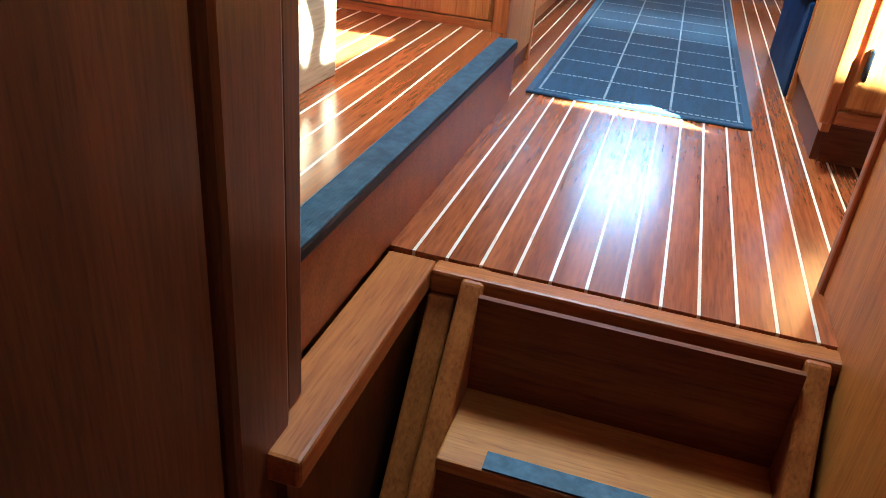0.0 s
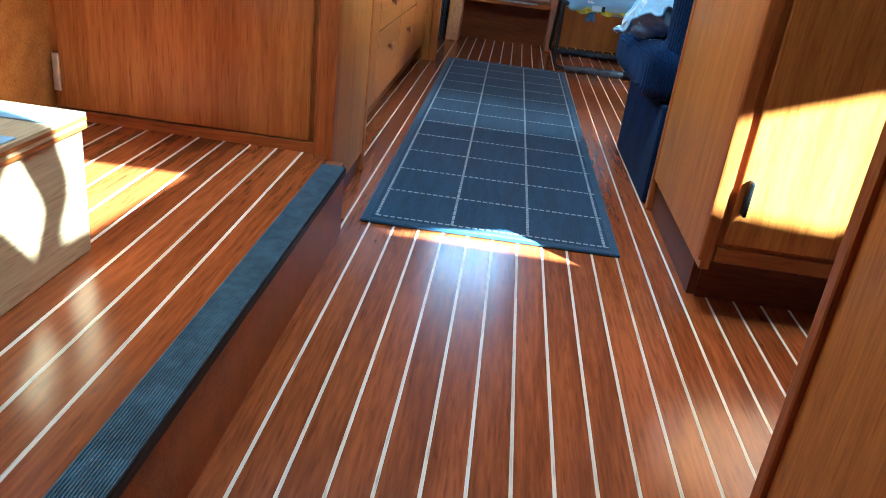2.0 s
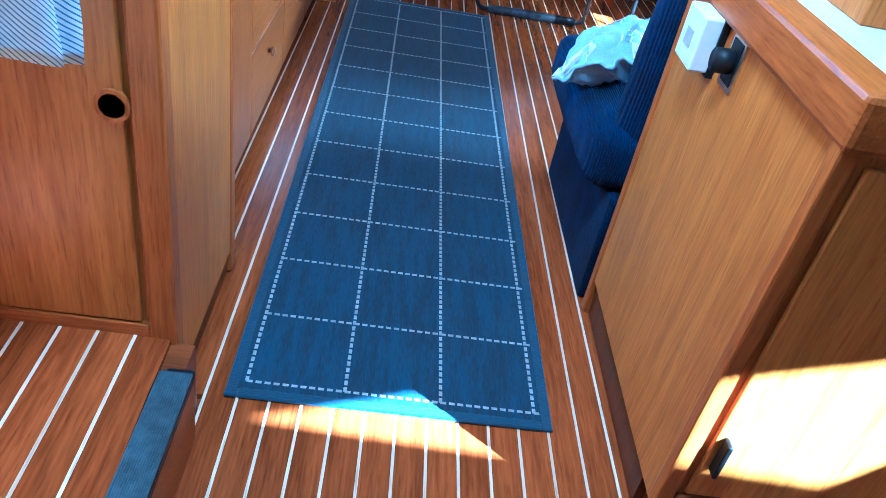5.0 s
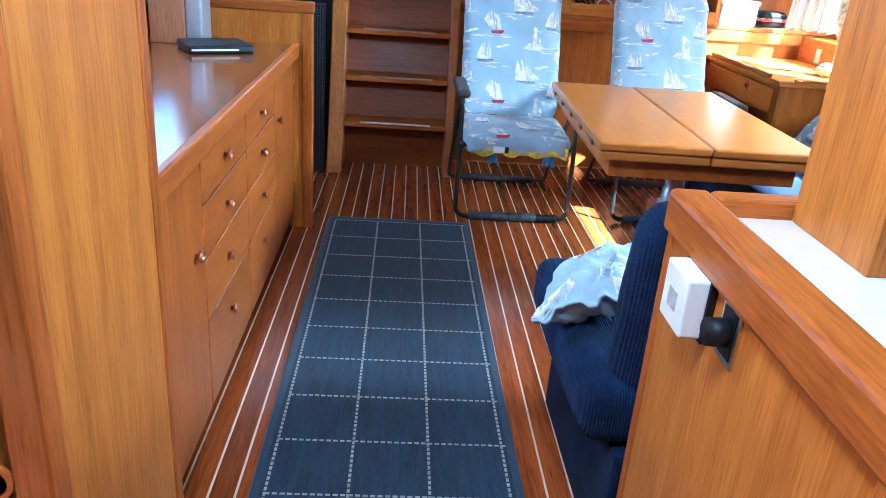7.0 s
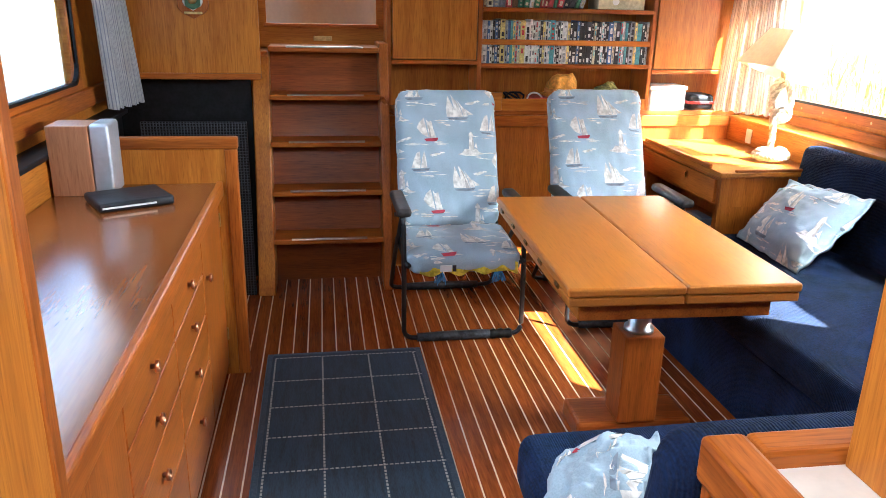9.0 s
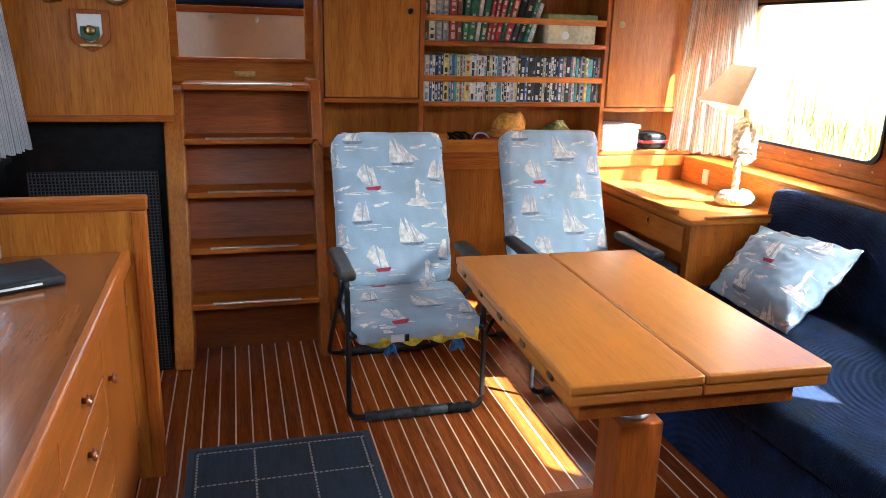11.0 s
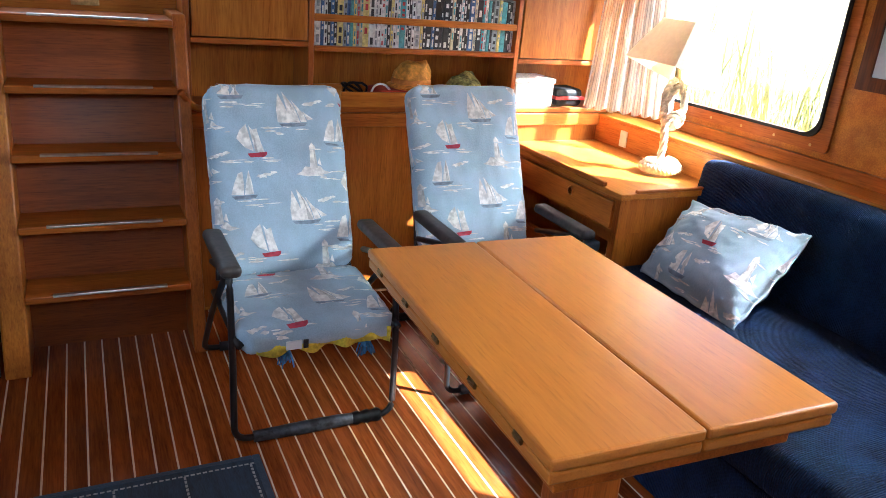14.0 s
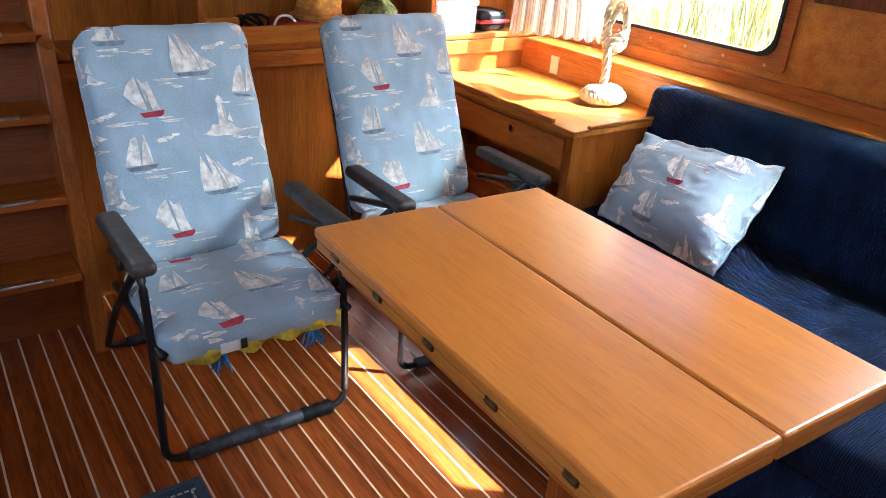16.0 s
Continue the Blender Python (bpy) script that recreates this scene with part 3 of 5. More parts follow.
# ---- dark nook and upper panel ----
nook = thing("nook_panel", (-0.75, 3.5, 1.1), "teak bulkhead panel above a dark nook", "panel")
part("panel", box((-1.08, -0.36), (3.46, 3.49), (1.1, CEIL)), M_V, nook)
part("bottom_trim", box((-1.08, -0.36), (3.445, 3.495), (1.085, 1.115), bevel=0.006), M_TRIM_X, nook)
# black sheets put the darkness of the nook into colour
part("back_lining", box((-1.088, -0.425), (3.6, 3.62), (0.0, 1.1)), M_BLACK, nook, "black sheet in place of the nook's shade")
part("side_lining", box((-1.088, -1.07), (3.42, 3.6), (0.0, 1.08)), M_BLACK, nook, "black sheet in place of the nook's shade")
mesh_p = thing("mesh_screen", (-0.62, 3.3, 0), "dark screen with a fine grey wire mesh", "screen")
part("back_board", box((-0.92, -0.43), (3.31, 3.33), (0.0, 0.9)), M_BLACK, mesh_p)
wire = bmesh.new()
for k in range(35):
    box((-0.92 + 0.014 * k, -0.916 + 0.014 * k), (3.304, 3.309), (0.0, 0.9), bm=wire)
for k in range(64):
    box((-0.92, -0.43), (3.303, 3.306), (0.01 + 0.014 * k, 0.0135 + 0.014 * k), bm=wire)
tagged(part("wire_mesh", wire, material("grey_wire", (0.07, 0.075, 0.085), 0.5, 0.4), mesh_p, "fine grey wire mesh"), kind="stuff")

# ---- ladder up to the wheelhouse ----
lad = thing("companion_ladder", (-0.06, 3.5, 0), "varnished teak boarding steps with five treads", "stairs")
TREADS = [(0.284, 3.345), (0.527, 3.405), (0.772, 3.465), (1.004, 3.525), (1.24, 3.58)]


def front_y(z):
    return 3.3 + 0.26 * z


part("stringer", slanted(-0.415, -0.33, front_y(1.19) + 0.02, front_y(0) - 0.02, 1.19, 0.0, 0.32, 0.008), M_V, lad)
part("stringer", slanted(0.235, 0.285, front_y(1.26), front_y(0), 1.26, 0.0, 0.32, 0.008), M_TRIM_Z, lad)
part("handle_cap", box((-0.42, -0.33), (front_y(1.19) - 0.03, front_y(1.19) + 0.33), (1.185, 1.215), bevel=0.008), M_TRIM_Y, lad)
for z, y in TREADS:
    part("tread", box((-0.33, 0.235), (y, y + 0.26), (z - 0.028, z), bevel=0.005), M_TRIM_X, lad)
    part("tread_strip", box((-0.24, 0.15), (y - 0.004, y + 0.018), (z - 0.006, z + 0.003), bevel=0.002), M_METAL, lad, "worn metal nosing strip")
    # risers a tone below the treads, some recess shade kept in their colour
    if z < 1.2:
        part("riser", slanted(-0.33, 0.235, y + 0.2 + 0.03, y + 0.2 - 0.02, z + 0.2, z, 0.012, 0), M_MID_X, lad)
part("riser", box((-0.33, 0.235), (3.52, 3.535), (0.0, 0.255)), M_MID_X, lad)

# ---- table ----
tab = thing("saloon_table", (0.963, 1.952, 0), "teak folding table with brass hinges on one post", "table")
TW, TL, TZ = 0.352, 0.53, 0.712
cx, cy = 0.963, 1.952
for name, x0, x1 in (("leaf", cx - TW, cx - 0.002), ("leaf", cx + 0.002, cx + TW)):
    part(name, box((x0, x1), (cy - TL, cy + TL), (TZ - 0.028, TZ), bevel=0.008, seg=3), M_TABLE, tab)
part("lower_leaf", box((cx - TW + 0.004, cx - 0.003), (cy - TL + 0.004, cy + TL - 0.004), (TZ - 0.058, TZ - 0.03), bevel=0.006), M_TABLE, tab)
part("lower_leaf", box((cx + 0.003, cx + TW - 0.004), (cy - TL + 0.004, cy + TL - 0.004), (TZ - 0.058, TZ - 0.03), bevel=0.006), M_TABLE, tab)
part("apron", box((cx - TW + 0.05, cx + TW - 0.06), (cy - TL + 0.05, cy + TL - 0.05), (TZ - 0.12, TZ - 0.058), bevel=0.004), M_TRIM_Y, tab)
for k in range(5):
    y = cy - TL + 0.12 + k * (2 * TL - 0.24) / 4
    hb = box((cx - TW - 0.002, cx - TW + 0.004), (y - 0.016, y + 0.016), (TZ - 0.038, TZ - 0.021), bevel=0.001)
    tube([(cx - TW - 0.002, y - 0.015, TZ - 0.0295), (cx - TW - 0.002, y + 0.015, TZ - 0.0295)], 0.003, hb, 8)
    part("hinge", hb, M_HINGE, tab, "small dark brass hinge")
part("post", box((0.93, 1.07), (1.75, 1.89), (0.07, 0.4), bevel=0.006), M_MID_V, tab)
part("collar", lathe([(0.052, 0.4), (0.052, 0.412), (0.04, 0.416), (0.04, 0.46), (0.034, 0.465), (0.034, 0.592)], (1.0, 1.82, 0), "z", 24), M_METAL, tab, "steel telescopic collar", True)
part("foot", box((0.79, 1.21), (1.76, 1.95), (0.0, 0.07), bevel=0.012), M_MID_X, tab)
tab.rotation_euler.z = radians(-2.2)

# ---- settees ----
def cushion(spans, r, bulge, mat, owner, name="cushion", label="", ribs=None, tilt=None):
    """A soft block with rounded edges and a swollen middle."""
    bm = box(*spans, bevel=r, seg=4)
    bmesh.ops.subdivide_edges(bm, edges=[e for e in bm.edges if e.calc_length() > 0.12], cuts=10, use_grid_fill=True)
    mid = Vector([(s[0] + s[1]) / 2 for s in spans])
    half = Vector([(s[1] - s[0]) / 2 for s in spans])
    for v in bm.verts:
        q = Vector([(v.co[i] - mid[i]) / half[i] for i in range(3)])
        for i in range(3):
            j, k = (i + 1) % 3, (i + 2) % 3
            if abs(q[i]) > 0.9:
                v.co[i] += math.copysign(bulge * max(0, 1 - q[j] ** 2) * max(0, 1 - q[k] ** 2), q[i])
        v.co += 0.003 * noise.noise_vector(v.co * 9)
    if tilt:
        bmesh.ops.rotate(bm, verts=bm.verts, cent=tilt[0], matrix=Matrix.Rotation(radians(tilt[1]), 3, tilt[2]))
    return part(name, bm, mat, owner, label, True)


near = thing("settee", (0.95, 0.8, 0), "navy corduroy settee against the low divider", "settee", "settee round the table")
part("base", box((0.45, 2.2), (0.46, 1.1), (0.0, 0.3), bevel=0.01), M_NAVY, near, "navy fabric skirt")
cushion(((0.385, 2.2), (0.48, 1.165), (0.3, 0.45)), 0.045, 0.02, M_NAVY, near, "seat_cushion")
cushion(((0.445, 1.6), (0.49, 0.63), (0.37, 0.815)), 0.06, 0.015, M_NAVY, near, "back_cushion", "", None, (Vector((0.9, 0.5, 0.4)), 5, "X"))
long_s = thing("settee", (1.95, 1.8, 0), "long navy settee along the hull side", "settee", "settee round the table")
part("base", box((1.43, 2.33), (1.17, 2.78), (0.0, 0.3), bevel=0.01), M_NAVY_Y, long_s, "navy fabric skirt")
cushion(((1.4, 2.24), (1.17, 2.78), (0.3, 0.44)), 0.045, 0.02, M_NAVY_Y, long_s, "seat_cushion")
cushion(((2.17, 2.31), (0.6, 2.84), (0.4, 0.85)), 0.045, 0.015, M_NAVY_Y, long_s, "back_cushion", "", None, (Vector((2.3, 1.7, 0.42)), 6, "Y"))

# ---- divider ----
PIVOT = Vector((0.444, -0.25, 0))
SHORT = 0.845


def swing(ob, degrees=-0.9):
    """Turns a finished thing with the divider, which stands a little askew."""
    ob.location.y = PIVOT.y + (ob.location.y + 0.312) * SHORT
    turn = Matrix.Rotation(radians(degrees), 3, "Z")
    ob.location = PIVOT + turn @ (Vector(ob.location) - PIVOT)
    ob.rotation_euler.z = radians(degrees)


div = thing("divider_cabinet", (0.85, 0.06, 0), "waist-high teak cabinet with a cream top", "cabinet")
part("side_panel", box((0.45, 0.47), (-0.29, 0.47), (0.1, 0.82)), M_V, div)
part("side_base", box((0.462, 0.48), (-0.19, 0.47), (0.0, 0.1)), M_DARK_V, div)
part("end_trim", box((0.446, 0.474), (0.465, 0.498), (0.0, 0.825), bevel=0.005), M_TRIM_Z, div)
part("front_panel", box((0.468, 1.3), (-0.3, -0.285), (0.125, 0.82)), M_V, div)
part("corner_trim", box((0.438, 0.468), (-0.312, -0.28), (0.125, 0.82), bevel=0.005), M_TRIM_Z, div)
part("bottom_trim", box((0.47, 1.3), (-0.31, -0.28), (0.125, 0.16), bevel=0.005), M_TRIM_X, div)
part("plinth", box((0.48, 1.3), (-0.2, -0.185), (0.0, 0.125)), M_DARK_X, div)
fd = part("door", box((0.482, 0.96), (-0.312, -0.301), (0.17, 0.79), bevel=0.003), M_V, div)
part("handle", box((0.493, 0.502), (-0.34, -0.311), (0.24, 0.315), bevel=0.004), M_BLACK, fd, "dark latch handle")
part("rear_panel", box((0.475, 1.5), (0.475, 0.495), (0.0, 0.82)), M_V, div)
part("top", box((0.5, 1.5), (-0.26, 0.44), (0.82, 0.85)), M_LAMINATE, div, "cream laminate top")
part("fiddle", box((0.436, 0.505), (-0.318, 0.505), (0.805, 0.88), bevel=0.01), M_TRIM_Y, div)
part("fiddle", box((0.505, 1.5), (0.44, 0.505), (0.805, 0.88), bevel=0.01), M_TRIM_X, div)
part("fiddle", box((0.505, 1.5), (-0.318, -0.26), (0.805, 0.88), bevel=0.01), M_TRIM_X, div)
div.scale.y = SHORT
swing(div)
post = thing("divider_post", (0.8, 0.24, 0.85), "tall teak pillar box on the divider", "pillar")
part("pillar", box((0.63, 1.1), (0.17, 0.437), (0.85, CEIL), bevel=0.003), M_V, post)
post.scale.y = SHORT
swing(post)

# ---- bulkhead with shelves ----
B = 3.7
bulk = thing("bulkhead_shelves", (1.3, 3.85, 0), "teak bulkhead with cupboards, book and film shelves", "bookcase")
part("lower_panel", box((0.285, 2.33), (B + 0.02, B + 0.04), (0.0, 0.86)), M_RED_V, bulk)
part("back_panel", box((0.285, 2.5), (B + 0.24, B + 0.26), (0.86, CEIL)), M_V, bulk)
part("counter_ledge", box((0.285, 2.5), (B, B + 0.24), (0.875, 0.9), bevel=0.004), M_TRIM_X, bulk)
part("panel_rail", box((0.285, 2.33), (B + 0.004, B + 0.022), (0.81, 0.872), bevel=0.004), M_TRIM_X, bulk)
for x in (0.285, 0.78, 1.775):
    part("upright", box((x, x + 0.024), (B, B + 0.24), (0.9, CEIL), bevel=0.003), M_TRIM_Z, bulk)
for x0, x1, z in ((0.309, 0.78, 1.15), (0.804, 1.775, 1.135), (0.804, 1.775, 1.43), (0.804, 1.775, 1.75), (1.799, 2.5, 1.11)):
    part("shelf", box((x0, x1), (B - 0.003, B + 0.24), (z, z + 0.022), bevel=0.003), M_TRIM_X, bulk)
for z in (1.256, 1.545):
    part("retaining_rail", box((0.804, 1.775), (B, B + 0.014), (z, z + 0.03), bevel=0.004), M_X, bulk)
part("back_rest", box((0.93, 1.775), (B, B + 0.014), (0.9, 0.965)), M_X, bulk)
part("back_rest_end", box((0.804, 0.93), (B, B + 0.014), (0.9, 1.0), bevel=0.004), M_X, bulk)
for x0, x1, z0, hx, hz in ((0.315, 0.775, 1.176, 0.73, 1.585), (1.805, 2.26, 1.136, 1.86, 1.56)):
    dd = part("cupboard_door", box((x0, x1), (B - 0.004, B + 0.014), (z0, CEIL - 0.03), bevel=0.003), M_V, bulk)
    part("finger_ring", lathe([(0.017, -0.003), (0.017, 0.003), (0.012, 0.003), (0.012, -0.003)], (hx, B - 0.005, hz), "y", 20), M_BRASS, dd)
    part("finger_hole", lathe([(0.012, 0), (0.012, 0.001)], (hx, B - 0.0055, hz), "y", 16), M_BLACK, dd)
part("corner_stile", box((2.26, 2.5), (B, B + 0.014), (1.136, CEIL)), M_V, bulk)
# hatch to the wheelhouse, above the ladder
hat = structure("wall_hatch", holed("y", 3.9, 0.03, (-0.42, 0.3), (0.0, CEIL), [(-0.35, 0.245, 1.34, 2.0)]), M_X, "teak bulkhead with an open hatch above the steps")
part("sill", box((-0.36, 0.255), (3.86, 3.94), (1.325, 1.345), bevel=0.004), M_TRIM_X, hat)
part("name_plate", box((-0.1, -0.0), (3.892, 3.9), (1.255, 1.28), bevel=0.002), M_BRASS, hat, "small engraved brass plate")

# ---- corner cabinet ----
ns = thing("corner_cabinet", (2.05, 3.25, 0), "teak corner cabinet with drawers beside the window", "cabinet")
part("carcass", box((1.8, 2.33), (2.8, 3.72), (0.0, 0.405)), M_RED_V, ns)
part("carcass_back", box((2.02, 2.33), (2.8, 3.72), (0.405, 0.56)), M_RED_V, ns)
part("carcass_top", box((1.8, 2.33), (2.8, 3.72), (0.56, 0.705)), M_RED_V, ns)
for ny0, ny1 in ((2.8, 2.84), (3.62, 3.72)):
    part("niche_side", box((1.8, 2.02), (ny0, ny1), (0.405, 0.56)), M_RED_V, ns)
part("top", box((1.785, 2.33), (2.785, 3.72), (0.705, 0.73), bevel=0.004), M_Y, ns)
part("fiddle", box((1.782, 1.802), (2.9, 3.66), (0.73, 0.75), bevel=0.005), M_TRIM_Y, ns)
part("fiddle", box((1.86, 2.31), (2.782, 2.8), (0.73, 0.745), bevel=0.005), M_TRIM_X, ns)
for z0, z1 in ((0.575, 0.69), (0.1, 0.39)):
    dr = part("drawer", box((1.785, 1.8), (2.83, 3.66), (z0, z1), bevel=0.003), M_RED_Y, ns)
    part("finger_ring", lathe([(0.02, 0), (0.02, 0.005), (0.013, 0.005), (0.013, 0)], (1.781, 3.12, (z0 + z1) / 2 + 0.02), "x", 20), M_COPPER, dr)
    part("finger_hole", lathe([(0.013, 0), (0.013, 0.001)], (1.781, 3.12, (z0 + z1) / 2 + 0.02), "x", 16), M_BLACK, dr)
handset = thing("radio_handset", (1.87, 3.1, 0.405), "small blue-grey handset lying in the cabinet niche", "handset")
part("body", box((1.83, 1.9), (3.0, 3.17), (0.405, 0.45), bevel=0.012, seg=3), material("blue_grey_plastic", (0.16, 0.22, 0.28), 0.4), handset, "", True)
part("grille", box((1.826, 1.832), (3.02, 3.07), (0.415, 0.44), bevel=0.002), M_BLACK, handset)
part("finger_hole", lathe([(0.022, 0), (0.022, 0.002)], (2.2, 2.798, 0.5), "y", 18), M_BLACK, ns, "dark round finger hole")
hull = thing("hull_lining", (2.41, 1.9, 0), "teak lining board and sill along the hull side", "panel")
part("board", box((2.33, 2.35), (0.5, 3.72), (0.0, 0.85)), M_Y, hull)
part("sill", box((2.32, 2.5), (0.5, 3.7), (0.85, 0.872), bevel=0.005), M_Y, hull)
part("rail", box((2.47, 2.5), (0.5, 3.7), (0.872, 0.925), bevel=0.004), M_TRIM_Y, hull)
part("socket", box((2.322, 2.331), (3.46, 3.51), (0.745, 0.825), bevel=0.003), M_WHITE, hull, "white wall socket")

# ---- printed cotton: boats, lighthouses, waves ----


def blob(cx, cy, w, h, seed, n=12):
    """A flat streak with a ragged outline, like a brushed wave or cloud."""
    r = random.Random(seed)
    return [(cx + w * math.cos(2 * math.pi * k / n) * r.uniform(0.7, 1.1), cy + h * math.sin(2 * math.pi * k / n) * r.uniform(0.5, 1.2)) for k in range(n)]


def print_motifs(w, h, ox, oy, size=1.0):
    """Outlines of the print over a piece of cloth, as lists of (tone, polygon) in metres from its lower left corner."""
    s = 0.00114 * size
    kinds = {
        "schooner": [(0, [(-50, -28), (-52, 10), (-44, 66), (-30, 34), (-16, 2), (-12, -30)]), (0, [(-14, -28), (-20, 20), (-30, 70), (2, 28), (16, -6), (22, -30)]), (1, [(-22, 60), (-4, 30), (2, -28), (20, -29)]),
                     (0, [(24, -28), (14, 8), (-4, 46), (34, 0), (44, -26)]), (0, [(46, -22), (30, 8), (66, -18)]), (3, [(-48, -32), (44, -30), (36, -40), (0, -43), (-38, -41)])],
        "dinghy": [(0, [(-52, 14), (-40, 40), (-20, 58), (-12, 20), (-2, -28), (-30, -14)]), (0, [(-12, 54), (-2, 40), (12, 44), (20, 4), (30, -30), (2, -30)]), (1, [(-8, 48), (0, 6), (2, -30), (10, -30), (4, 10)]), (2, [(-22, -34), (38, -30), (36, -40), (28, -46), (-14, -46)])],
        "lighthouse": [(0, [(-11, -26), (-8, 32), (9, 32), (14, -26)]), (0, [(-10, 33), (-9, 44), (0, 56), (10, 44), (12, 33)]), (1, [(6, -26), (4, 32), (9, 32), (14, -26)]), (0, [(14, -12), (22, 8), (28, -20)]),
                       (0, [(-58, -44), (-40, -36), (-28, -20), (-14, -22), (22, -20), (34, -34), (60, -42), (30, -48), (-20, -52)])],
        "ketch": [(0, [(-46, -24), (-34, 14), (-22, 40), (-8, 46), (-6, 4), (-8, -27)]), (0, [(-6, -26), (0, 12), (10, 50), (18, 12), (22, -25)]), (1, [(8, 46), (4, 8), (8, -26), (18, -25), (14, 10)]), (3, [(-46, -29), (34, -27), (26, -37), (0, -40), (-36, -39)])],
    }
    spots = (("schooner", 0, 0), ("dinghy", -130, -90), ("lighthouse", 50, -150), ("ketch", -165, -225))
    out = []
    for i in range(-4, 5):
        for j in range(-5, 6):
            bx, by = ox + (320 * i + 17 * j) * s, oy + (-150 * i - 310 * j) * s
            for name, dx, dy in spots:
                x, y = bx + dx * s, by + dy * s
                out += [(t, [(x + a * s, y + b * s) for a, b in poly]) for t, poly in kinds[name]]
                r = random.Random(i * 31 + j * 7 + len(name))
                for k in range(7):
                    out.append((0, blob(x + r.uniform(-85, 85) * s, y - r.uniform(38, 66) * s, r.uniform(10, 36) * s, r.uniform(1.6, 4.2) * s, i * 97 + j * 13 + k + dx)))
                if name in ("schooner", "ketch"):
                    for k in range(3):
                        out.append((0, blob(x + (52 + 18 * k) * s, y + (30 + 5 * k) * s, (18 - 3 * k) * s, (7 - k) * s, i + j * 5 + dx + k, 16)))
    kept = []
    for t, poly in out:
        if any(0 < x < w and 0 < y < h for x, y in poly):
            q = [(min(max(x, 0), w), min(max(y, 0), h)) for x, y in poly]
            kept.append((t, q))
    return kept


def print_on(owner, w, h, ox, oy, place, size=1.0):
    """Lays the print on a cloth; place(u, v, lift) gives the point of the world."""
    bms = [bmesh.new() for _ in range(4)]
    for n, (t, poly) in enumerate(print_motifs(w, h, ox, oy, size)):
        lift = 0.0022 + 0.0004 * (n % 3) + (0.0008 if t else 0)
        c = (sum(p[0] for p in poly) / len(poly), sum(p[1] for p in poly) / len(poly))
        mid = bms[t].verts.new(place(*c, lift))
        vs = [bms[t].verts.new(place(x, y, lift)) for x, y in poly]
        for k in range(len(vs)):
            bms[t].faces.new((mid, vs[k], vs[(k + 1) % len(vs)]))
    for bm, mat, label in zip(bms, (M_SAIL, M_SAIL2, M_RED, M_HULL), ("printed white sails and waves", "printed grey sail shading", "printed red hulls", "printed grey hulls")):
        tagged(part("print", bm, mat, owner, label), kind="stuff")


def shaped(u, v, w, h, rc):
    """Keeps a point of a w by h face inside its rounded corners."""
    if rc:
        cu, cv = min(max(u, rc), w - rc), min(max(v, rc), h - rc)
        d = math.hypot(u - cu, v - cv)
        if d > rc:
            return cu + (u - cu) * rc / d, cv + (v - cv) * rc / d
    return u, v


def crease(u, v):
    """How far a loose cover swells or sinks at a point of its face."""
    far = 0.005 * noise.noise((u * 7, v * 5, 0.2))
    fold = 0.0045 * (1 - 2 * abs(noise.noise((u * 13 + 2 * v, v * 9, 3.1))))
    return far + fold + 0.002 * noise.noise((u * 34, v * 30, 1.7))


def soft_block(spans, r, bulge, turn, corner=0.0):
    """A padded slab; turn is a matrix that sets it in the world."""
    bm = box(*spans, bevel=r, seg=4)
    bmesh.ops.subdivide_edges(bm, edges=[e for e in bm.edges if e.calc_length() > 0.1], cuts=24 if corner else 8, use_grid_fill=True)
    mid = Vector([(s[0] + s[1]) / 2 for s in spans])
    half = Vector([(s[1] - s[0]) / 2 for s in spans])
    for v in bm.verts:
        q = Vector([(v.co[i] - mid[i]) / half[i] for i in range(3)])
        if abs(q[1]) > 0.8:
            v.co[1] += math.copysign(bulge * max(0, 1 - q[0] ** 2) * max(0, 1 - q[2] ** 2), q[1])
        u, w = shaped(v.co[0] - spans[0][0], v.co[2] - spans[2][0], 2 * half[0], 2 * half[2], corner)
        y = v.co[1]
        if corner:
            y += crease(u, w)
            u += 0.006 * noise.noise((w * 16, y * 20, 5.0)) * abs(q[0])
            w += 0.006 * noise.noise((u * 16, y * 20, 8.0)) * abs(q[2])
        v.co = turn @ Vector((u + spans[0][0], y, w + spans[2][0]))
    return bm


def padded(owner, name, w, h, d, r, bulge, turn, ox, oy):
    """A padded printed slab, w by h with its front at y = 0 looking to -y, and the print on its front."""
    p = part(name, soft_block(((0, w), (0, d), (0, h)), r, bulge, turn, 0.075), M_CLOTH, owner, "pale blue cotton printed with sailing boats", True)

    def place(u, v, lift):
        u, v = shaped(u, v, w, h, 0.075)
        a, b = 2 * u / w - 1, 2 * v / h - 1
        edge = min(u, w - u, v, h - v)
        q = Vector((u, 0, v))
        y = -bulge * (1 - a * a) * (1 - b * b) - lift
        if edge < r:
            y += r - math.sqrt(max(0, r * r - (r - edge) ** 2))
        q.y = y
        q.y += crease(u, v)
        return turn @ q

    print_on(p, w, h, ox, oy, place)
    return p


